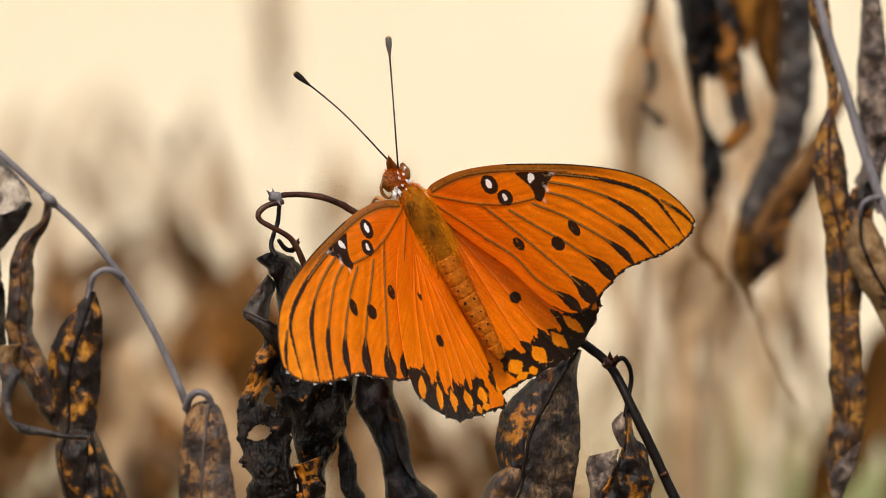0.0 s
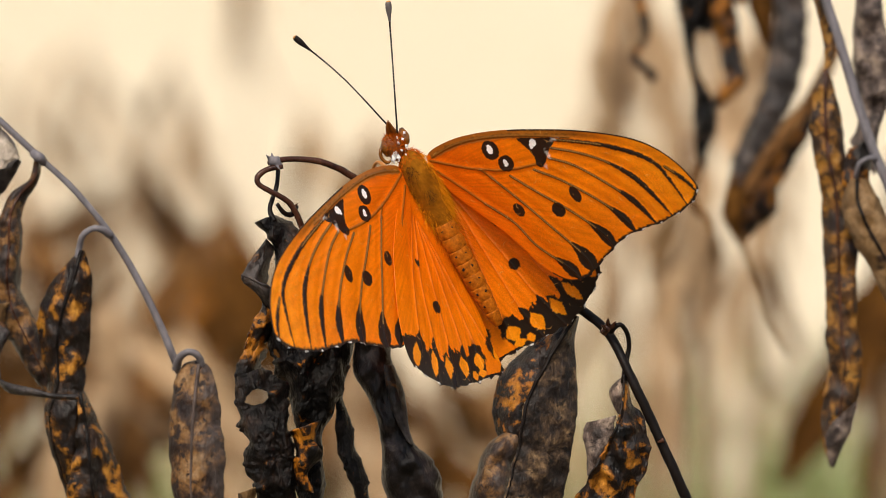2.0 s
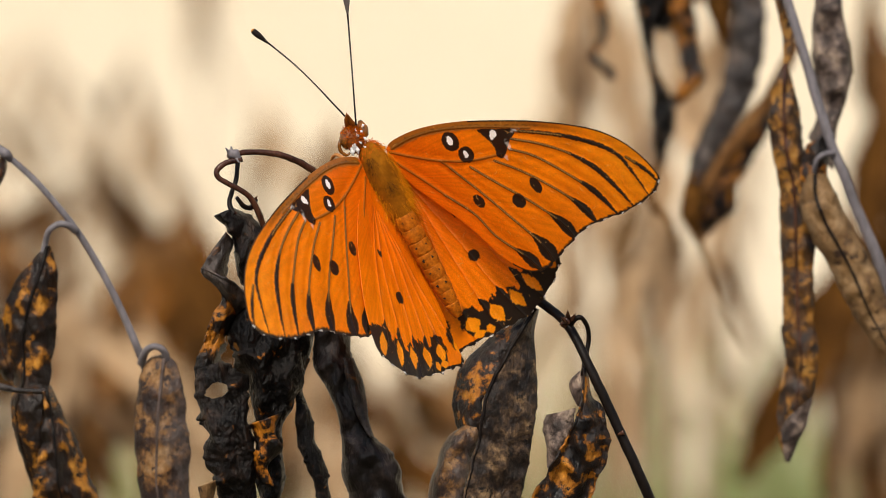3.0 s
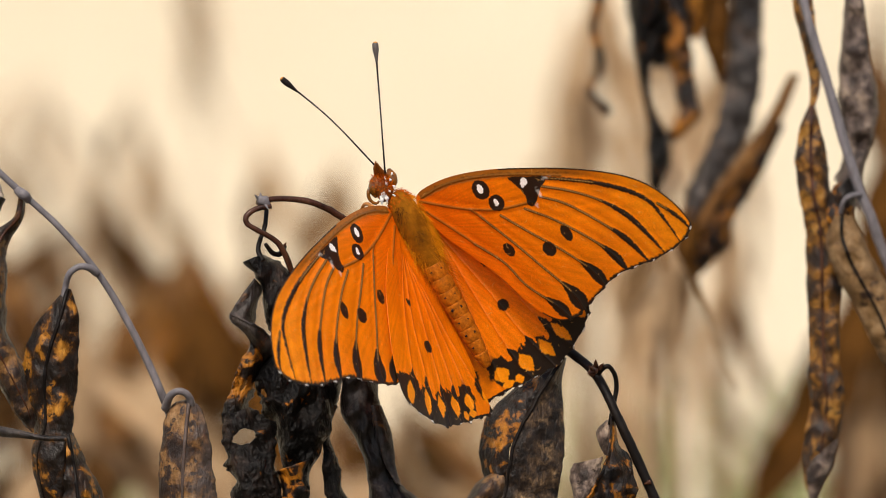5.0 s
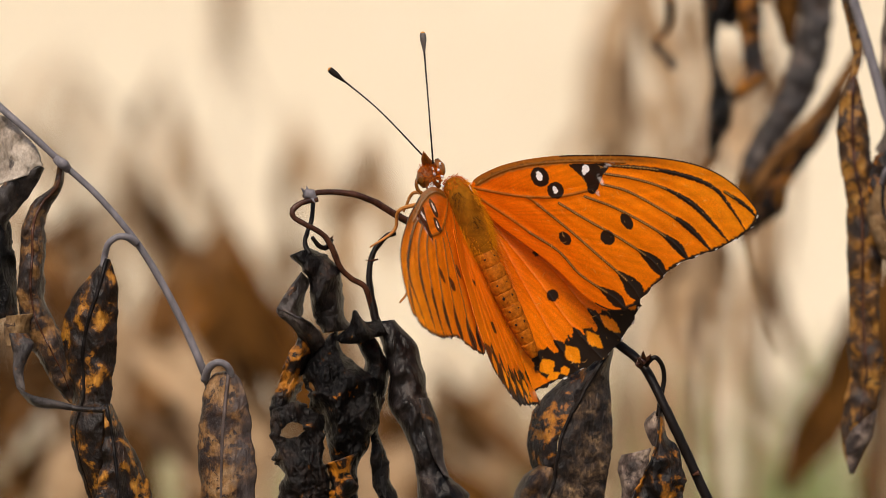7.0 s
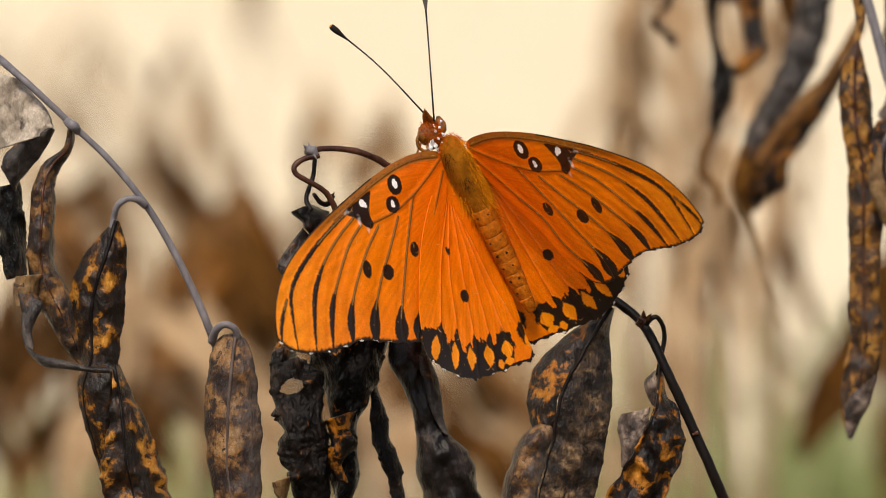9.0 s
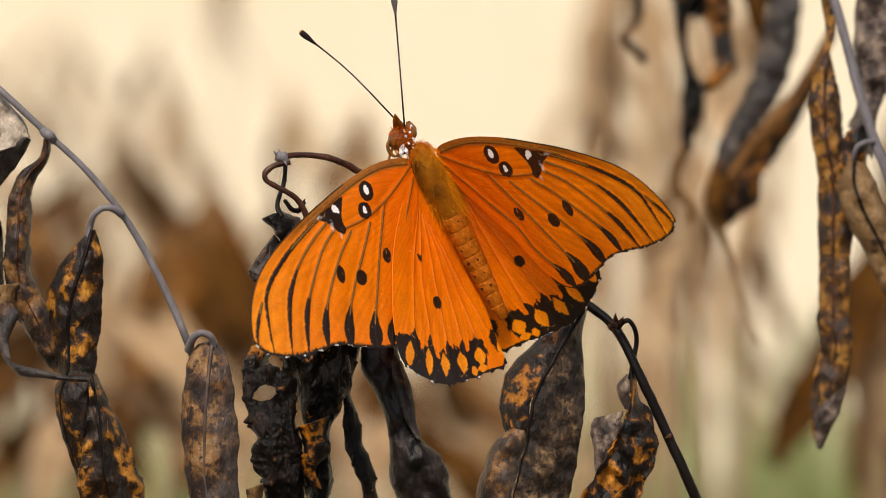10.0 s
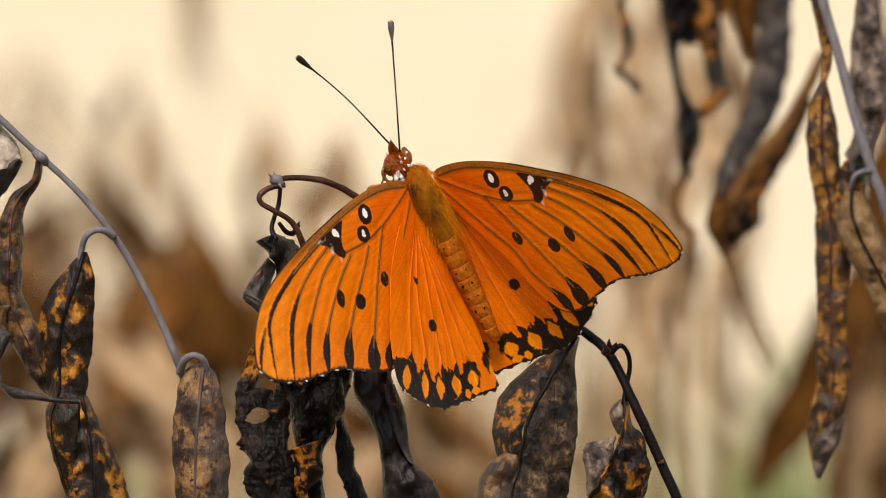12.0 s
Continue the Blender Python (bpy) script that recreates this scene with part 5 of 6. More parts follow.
def hind_paint(q):
    r1, r2 = ragged(q, 2.4, 5), ragged(q, 7.0, 6)
    out = np.hypot(q[:, 0], q[:, 1] + 3) / 32.0
    col = ORANGE * np.ones((len(q), 1))
    col = blend(col, (1 - smooth(out, 0.2, 0.7)) * 0.5, DEEP)
    col = streaks(q, col, 4)
    m, along, _ = to_line(q, open_curve(HIND_MARGIN, 60))
    spike = np.zeros(len(q))
    for course in HIND_VEINS:
        d, s, _ = to_line(q, open_curve(course))
        spike = np.maximum(spike, np.exp(-(d / 0.55) ** 2) * 1.9)
        col = blend(col, (1 - smooth(d, 0.1, 0.35)) * 0.3, DEEP)
        # thin highlights on the veins, painted into the wing colour
        col = blend(col, (1 - smooth(d, 0.03, 0.13)) * 0.2 * (s < 0.75) * (r1 > -0.5), SCUFF_GLINT)
    wide = 4.6 + 0.5 * np.sin(along * 40)
    border = 1 - smooth(m - spike + 0.4 * r1 + 0.2 * r2, wide - 0.15, wide + 0.15)
    border *= 1 - smooth(along + 0.01 * r1, 0.66, 0.72) * (m > 0.5)
    col = blend(col, border, DARK)
    for c, ru, rv, turn in (((0.35, -27.51), 2.0, 2.25, 10), ((2.40, -29.05), 1.6, 1.6, 0), ((-4.20, -26.30), 1.0, 1.7, 0)):
        d = ellipse(q, c, ru, rv, turn) + 0.2 * r1 + 0.08 * r2
        col = blend(col, 1 - smooth(d, -0.12, 0.12), DARK)
    for c, ru, rv, turn in HIND_WINDOWS:
        a = radians(turn)
        x, y = q[:, 0] - c[0], q[:, 1] - c[1]
        x, y = (x * math.cos(a) + y * math.sin(a)) / (ru * 1.42), (y * math.cos(a) - x * math.sin(a)) / (rv * 1.25)
        d = ((np.abs(x) ** 1.25 + np.abs(y) ** 1.25) ** (1 / 1.25) - 1) * ru + 0.06 * r2 + 0.06 * r1
        col = blend(col, 1 - smooth(d, -0.08, 0.08), LIGHT)
    for c, ru, rv in (((5.61, -18.10), 0.9, 0.95), ((5.92, -11.08), 0.35, 0.6)):
        col = blend(col, 1 - smooth(ellipse(q, c, ru, rv, 0) + 0.1 * r2, -0.1, 0.1), DARK)
    col = blend(col, 1 - smooth(m + 0.1 * r2, 0.2, 0.45), DARK)
    fringe = (m < 0.13) & (np.sin(along * 62) + 0.9 * r1 > 0.85)
    return scuffs_and_glints(q, blend(col, fringe * (0.65 + 0.25 * np.clip(r2, -1, 1)), PALE), 22, 150)


def wing_mesh(name, edge, painter, veins, step, seed, scallop=None):
    """A wing as a fine sheet inside its outline, coloured scale by scale; veins stand out a little."""
    poly = closed_curve(edge, 420)
    if scallop:
        lo_, hi_, waves, amp = scallop
        s = np.arange(420) / 420 * len(edge)
        on = (s > lo_) & (s < hi_)
        tang = np.roll(poly, -1, 0) - np.roll(poly, 1, 0)
        nrm = np.stack([tang[:, 1], -tang[:, 0]], 1) / np.hypot(*tang.T)[:, None]
        out = np.sign(((poly + nrm) - poly.mean(0)) @ np.ones(2) * 0 + np.einsum("ij,ij->i", nrm, poly - poly.mean(0)))
        bow = 0.5 - np.abs(np.sin((s - lo_) / (hi_ - lo_) * math.pi * waves)) + 0.25 * ragged(poly, 9.0, seed)
        poly = poly + nrm * (out * on * amp * bow)[:, None]
    lo, hi = poly.min(0) - step, poly.max(0) + step
    nu, nv = int((hi[0] - lo[0]) / step) + 2, int((hi[1] - lo[1]) / step) + 2
    gu, gv = np.meshgrid(lo[0] + step * np.arange(nu), lo[1] + step * np.arange(nv), indexing="ij")
    q = np.stack([gu.ravel(), gv.ravel()], 1)
    ok = inside(q, poly).reshape(nu, nv)
    cell = ok[:-1, :-1] | ok[1:, :-1] | ok[:-1, 1:] | ok[1:, 1:]
    idx = np.arange(nu * nv).reshape(nu, nv)
    quads = np.stack([idx[:-1, :-1], idx[1:, :-1], idx[1:, 1:], idx[:-1, 1:]], -1)[cell]
    used = np.unique(quads)
    remap = np.full(nu * nv, -1)
    remap[used] = np.arange(len(used))
    quads = remap[quads]
    q = q[used]
    free = ~ok.ravel()[used]
    _, _, near = to_line(q[free], poly, True)
    q[free] = near
    z = 0.10 * ragged(q, 0.35, seed) + 0.0002 * q[:, 0] ** 2
    for course in veins:
        d, s, _ = to_line(q, open_curve(course))
        z += 0.09 * np.exp(-(d / 0.16) ** 2) - 0.05 * np.exp(-((d - 0.8) / 0.5) ** 2)
    colour = painter(q)
    me = bpy.data.meshes.new(name)
    me.from_pydata((np.column_stack([q, z]) * MM).tolist(), [], quads.tolist())
    me.polygons.foreach_set("use_smooth", [True] * len(me.polygons))
    at_ = me.attributes.new("paint", "FLOAT_COLOR", "POINT")
    at_.data.foreach_set("color", np.column_stack([colour, np.ones(len(q))]).astype(np.float32).ravel())
    me.materials.append(WING)
    return me


def wing_pose(side, dihedral, sweep, out):
    """Wing space to body space: raised about the hinge line, swept in its own plane."""
    m = Matrix.Translation((side * 1.5 * MM, 0, 0)) @ Matrix.Rotation(-side * radians(dihedral), 4, "Y") @ Matrix.Diagonal((side, 1, 1, 1))
    return m @ Matrix.Translation((out * MM, 0, 0)) @ Matrix.Rotation(radians(sweep), 4, "Z")


def wing_at(side, dihedral, sweep, out, lift):
    m = Matrix.Translation((0, 0, lift * MM)) @ wing_pose(side, dihedral, sweep, out)
    return m if side > 0 else m @ Matrix.Diagonal((-1, 1, 1, 1))


WINGS = []


def place_wing(name, me, side, dihedral, sweep, out, lift, parent, label, droop=0.0):
    if side < 0:
        me = me.copy()
        flip = Matrix.Diagonal((-1, 1, 1, 1))
        me.transform(flip)
        me.flip_normals()
        if droop:
            for v in me.vertices:
                v.co.z -= droop * max(0.0, -v.co.x / MM - 18.0) ** 2 * MM
                v.co.y -= 0.02 * max(0.0, -v.co.y / MM - 11.0) ** 2 * min(1.0, max(0.0, (-v.co.x / MM - 19.0) / 12.0)) * MM
    ob = new(name, me)
    ob.matrix_basis = wing_at(side, dihedral, sweep, out, lift)
    WINGS.append((ob, side, dihedral, sweep, out, lift))
    so = ob.modifiers.new("thickness", "SOLIDIFY")
    so.thickness, so.offset = 0.06 * MM, -1
    return under(ob, parent, label)


def blob(name, path, radii, mat, parent, flat=1.0, sides=20, n=24, rough=0.06, seed=0, label=""):
    """A rounded body part through points of body space (mm)."""
    pts = spline(path, n)
    v, f = tube_data([p * MM for p in pts], [r * MM for r in radii], sides, rough, seed)
    mid = sum((p.z for p in pts)) / n * MM
    v = [Vector((p.x, p.y, mid + (p.z - mid) * flat)) for p in v]
    return under(mesh_object(name, v, f, mat), parent, label)


def hairs(name, parent, mat, count, seed, centre, radius, length, back=0.6, width=0.022, splay=0.25):
    """Fine hairs rooted on an ellipsoid, combed backwards."""
    rnd = random.Random(seed)
    verts, faces = [], []
    c, r = Vector(centre), Vector(radius)
    for _ in range(count):
        d = Vector((rnd.gauss(0, 1), rnd.gauss(0, 1), abs(rnd.gauss(0, 1)) * 0.9 - 0.15)).normalized()
        p = c + Vector((d.x * r.x, d.y * r.y, d.z * r.z))
        way = (d * 0.55 + Vector((d.x * splay, -back, 0.05)) + Vector((rnd.gauss(0, 0.22), rnd.gauss(0, 0.2), rnd.gauss(0, 0.2)))).normalized()
        ln = length * rnd.uniform(0.5, 1.2)
        sd = way.cross(Vector((rnd.gauss(0, 1), rnd.gauss(0, 1), rnd.gauss(0, 1)))).normalized() * width
        bend = Vector((0, -back, -0.25)) * ln * 0.22
        q = len(verts)
        for s, w in ((0, 1.0), (0.55, 0.8), (1.0, 0.12)):
            m = p + way * ln * s + bend * s * s
            verts += [(m - sd * w) * MM, (m + sd * w) * MM]
        faces += [(q, q + 1, q + 3, q + 2), (q + 2, q + 3, q + 5, q + 4)]
    ob = under(mesh_object(name, verts, faces, mat), parent)
    ob["kind"] = "stuff"
    return ob


butterfly = new("butterfly")
butterfly.empty_display_size = 0.01
tagged(butterfly, "orange butterfly with black spots and silver-white dots on a twig", "butterfly")
FORE = wing_mesh("forewing", FORE_EDGE, fore_paint, [c for c, _, _ in FORE_VEINS] + FORE_LINES, 0.09, 3, (11, 20, 9, 0.22))
HIND = wing_mesh("hindwing", HIND_EDGE, hind_paint, HIND_VEINS, 0.09, 4, (5, 15, 8, 0.42))
place_wing("hindwing", HIND, 1, 31.4, 0, 0.0, -0.25, butterfly, "orange hindwing with a black border of orange windows")
LEFT_HIND = HIND.copy()
LEFT_HIND.transform(Matrix.Scale(1.035, 4, Vector((0, 1, 0))))
place_wing("hindwing", LEFT_HIND, -1, 49.5, 11.1, 0.3, -0.25, butterfly, "orange hindwing with a black border of orange windows")
place_wing("forewing", FORE, 1, 48.9, 0, 0.0, 0.1, butterfly, "orange forewing with black veins, spots and white dots")
place_wing("forewing", FORE, -1, 47.6, 15.1, -0.19, 0.1, butterfly, "orange forewing with black veins, spots and white dots", 0.0018)

thorax = blob("thorax", [(0, 4.6, 0.0), (0, 3.4, 0.2), (0, 0.5, 0.5), (0, -3, 0.4), (0, -6, 0.2), (0, -8.6, 0.2)], [0.7, 1.8, 2.3, 2.3, 2.0, 1.4], FUR_BROWN, butterfly, 0.95, seed=1, label="brown thorax under golden fur")
hairs("fur", thorax, FUR_BROWN, 4200, 2, (0, -0.5, 0.6), (2.05, 4.3, 1.95), 0.7, 1.1, 0.02)
hairs("fur", thorax, FUR_GOLD, 4600, 3, (0.25, -2.4, 0.2), (2.5, 5.6, 1.7), 1.0, 1.2, 0.017)
hairs("fur", thorax, FUR_GOLD, 900, 9, (0, -5.0, 0.0), (2.3, 2.6, 0.9), 3.2, 1.2, 0.016, 0.7)
hairs("fur", thorax, FUR_ORANGE, 700, 4, (0, 3.0, 0.2), (1.8, 1.9, 1.8), 0.6, 0.5, 0.035)
hairs("fur", thorax, FUR_DARK, 240, 11, (-0.8, 1.2, 1.3), (0.8, 1.7, 1.4), 0.9, 0.8)
hairs("fur", thorax, FUR_DARK, 260, 13, (-0.2, -2.6, 1.4), (0.9, 1.3, 1.4), 0.9, 0.8)
hairs("fur", thorax, FUR_GOLD, 2200, 12, (1.5, -1.2, 0.5), (1.2, 4.8, 1.4), 1.1, 0.8, 0.016)
hairs("fur", thorax, FUR_ORANGE, 900, 14, (0, -9.5, -0.3), (2.6, 3.4, 0.8), 3.6, 1.0, 0.016, 0.8)
abdomen = under(new("abdomen"), butterfly)
abdomen.empty_display_size = 0.005
rings = 8
for k in range(rings):
    y0 = -7.6 - 17.6 * k / rings
    y1 = -7.6 - 17.6 * (k + 1) / rings - 0.35
    r0, r1 = lerp_list([1.7, 1.7, 1.65, 1.55, 1.35, 1.0], k / rings), lerp_list([1.7, 1.7, 1.65, 1.55, 1.35, 0.7], (k + 1) / rings)
    x0, x1 = 0.25 * k / rings, 0.25 * (k + 1) / rings
    seg = blob("segment", [(x0, y0, 0.3), (x0, y0 - 0.3, 0.3), (x1, (y0 + y1) / 2, 0.3), (x1, y1 + 0.2, 0.3), (x1, y1, 0.3)], [r0 * 0.78, r0 * 0.97, (r0 + r1) / 2 * 1.03, r1 * 0.97, r1 * 0.8], ABDOMEN, abdomen, 0.95, 22, 14, 0.03, 20 + k)
    for sx in (-1, 1):
        if k in (0, 2, 3, 4, 5, 6):
            a = radians(18 if sx > 0 else 32)
            rr = (r0 + r1) / 2
            c = Vector((x0 + sx * rr * math.sin(a), (y0 + y1) / 2 + 0.2, 0.3 + 0.95 * rr * math.cos(a)))
            blob("spot", [c + Vector((-0.28, 0.05, -0.1)), c, c + Vector((0.28, -0.05, -0.1))], [0.05, (0.34, 0.22, 0.3, 0.17)[(3 * k + sx) % 4], 0.05], BLACK, seg, 0.35, 8, 7, 0.3, 40 + k)
hairs("fur", abdomen, FUR_ORANGE, 420, 8, (0.1, -14, 0.3), (1.6, 9.5, 1.5), 0.3, 1.6, 0.016)

head = blob("head", [(-1.0, 4.2, -0.2), (-1.1, 5.2, 0.0), (-1.25, 6.4, 0.1), (-1.3, 7.4, 0.1), (-1.35, 8.0, 0.0)], [1.0, 1.3, 1.35, 1.0, 0.3], HEAD_DARK, butterfly, 1.0, seed=5, label="small dark head with white dots and rusty fur")
hairs("fur", head, FUR_ORANGE, 620, 6, (-0.9, 6.3, 0.1), (1.25, 1.6, 1.3), 0.8, -0.15, 0.05)
blob("eye", [(-0.39, 8.00, -0.63), (-1.35, 7.18, -0.17), (-2.08, 6.23, -0.16), (-2.35, 5.19, -0.58)], [0.35, 1.05, 1.1, 0.35], EYE, head, 1.1, 18, 16, 0.0, 6, "glossy rusty brown compound eye")
blob("eye", [(1.44, 7.74, -1.01), (1.15, 6.75, -0.42), (0.76, 5.89, -0.36), (0.21, 5.12, -0.66)], [0.35, 0.85, 0.85, 0.3], EYE, head, 1.1, 18, 16, 0.0, 7, "glossy rusty brown compound eye")
for k, (p0, p1, r) in enumerate((((-0.97, 6.44, 1.12), (-2.03, 4.30, 1.03), 0.42), ((-2.07, 5.29, 0.99), (-2.41, 3.92, 0.92), 0.36), ((-1.28, 5.05, 1.26), (-1.61, 3.87, 1.16), 0.3), ((-0.43, 6.72, 1.17), (-0.39, 6.11, 1.26), 0.26), ((0.42, 6.83, 1.19), (0.44, 6.32, 1.16), 0.22), ((1.16, 7.47, 0.82), (1.23, 7.04, 0.78), 0.2), ((-0.26, 7.49, 0.99), (-0.17, 7.15, 1.05), 0.2), ((0.31, 5.71, 1.12), (0.60, 5.16, 1.14), 0.24), ((-0.65, 5.48, 1.30), (-0.44, 4.97, 1.30), 0.22), ((-0.37, 4.54, 1.27), (-0.08, 3.99, 1.29), 0.16))):
    mid = tuple((u + v) / 2 for u, v in zip(p0, p1))
    blob("white_dot", [p0, mid, p1], [0.06, r, 0.06], WHITE, head, 0.8, 8, 9, 0.5, 60 + k, "")
for k, (p0, p1, p2) in enumerate((((-0.70, 7.99, -0.17), (-0.65, 9.17, 0.70), (-0.27, 10.25, 1.64)), ((0.24, 7.47, 0.05), (-0.16, 8.70, 0.84), (-0.25, 9.95, 1.68)))):
    blob("palp", [p0, p1, p2], [0.5, 0.36, 0.08], HEAD_DARK, head, 1.0, 9, 10, 0.2, 70 + k)
tongue = blob("proboscis", [(-1.88, 6.85, -1.23), (-3.04, 6.56, -0.36), (-3.48, 5.44, -0.28), (-3.08, 4.45, -0.08), (-2.29, 4.50, 0.04)], [0.22, 0.28, 0.28, 0.24, 0.15], EYE, head, 1.0, 9, 30, 0.0, 72, "coiled brown tongue")
for tip, base, mid in (((-5.85, 27.28, -2.60), (-0.36, 9.01, 0.77), (-2.78, 18.98, -0.97)), ((8.33, 25.39, 1.00), (0.21, 7.82, 1.02), (4.42, 16.86, 1.00))):
    ant = blob("antenna", [base, mid, tip], [0.14, 0.125, 0.12, 0.13, 0.17], BLACK, head, 1.0, 8, 60, 0.0, 74, "thin black antenna with pale rings")
    axis = (Vector(tip) - Vector(mid)).normalized()
    e = Vector(tip)
    club = blob("club", [e - axis * 2.6, e - axis * 1.6, e - axis * 0.7, e + axis * 0.25, e + axis * 0.5], [0.16, 0.32, 0.5, 0.46, 0.15], CLUB_GREY if tip[0] > -4 else BLACK, ant, 1.0, 12, 16, 0.04, 75, "thickened dark club")
    blob("club_tip", [e + axis * 0.1, e + axis * 0.42, e + axis * 0.58], [0.45, 0.36, 0.08], CLUB_TIP, ant, 1.0, 10, 7, 0.0, 76, "orange tip")
    b = Vector(base)
    for k in range(26):
        s = 0.3 + 0.6 * k / 26
        path = spline([base, mid, tip], 80)
        p = path[int(s * 79)]
        t = (path[int(s * 79) + 1] - p).normalized()
        blob("ring", [p - t * 0.07, p, p + t * 0.07], [0.12, 0.140, 0.12], RING_GREY, ant, 1.0, 7, 3, 0.0, 0)
for k, pts in enumerate((((-2.82, 2.12, -0.75), (-7.13, 3.06, -5.67), (-8.65, 0.39, -7.60), (-13.15, -0.25, -8.25)), ((-3.10, 2.91, -1.92), (-3.38, 4.13, -7.24), (-5.41, 1.93, -9.33)), ((-3.36, -7.31, -3.65), (-7.67, -8.08, -8.34), (-11.98, -10.16, -9.79)), ((1.03, -9.74, -2.60), (3.83, -15.46, -6.49), (6.12, -16.97, -6.93)))):
    blob("leg", pts, [0.4, 0.3, 0.26, 0.14], LEG, butterfly, 1.0, 7, 20, 0.1, 90 + k, "thin rusty leg")


# ---- what moves: the twigs sway in the wind, the butterfly rocks on its twig ----
def rocking(x, z, yaw, roll, pitch, y=0.0):
    """The butterfly's pose: turned in the picture plane, tipped, and rocked about its own length."""
    return pose(x * MM, y * MM, 1.0 + z * MM, 90, 0, 0) @ Matrix.Rotation(radians(roll), 4, "Z") @ Matrix.Rotation(radians(pitch), 4, "X") @ Matrix.Rotation(radians(yaw), 4, "Y")


def swaying(base, dx, dz, turn, dy=0.0):
    """A branch moved by dx, dz and dy mm and turned by some degrees about its middle."""
    return Matrix.Translation(base + Vector((dx * MM, dy * MM, dz * MM))) @ Matrix.Rotation(radians(-turn), 4, "Y")


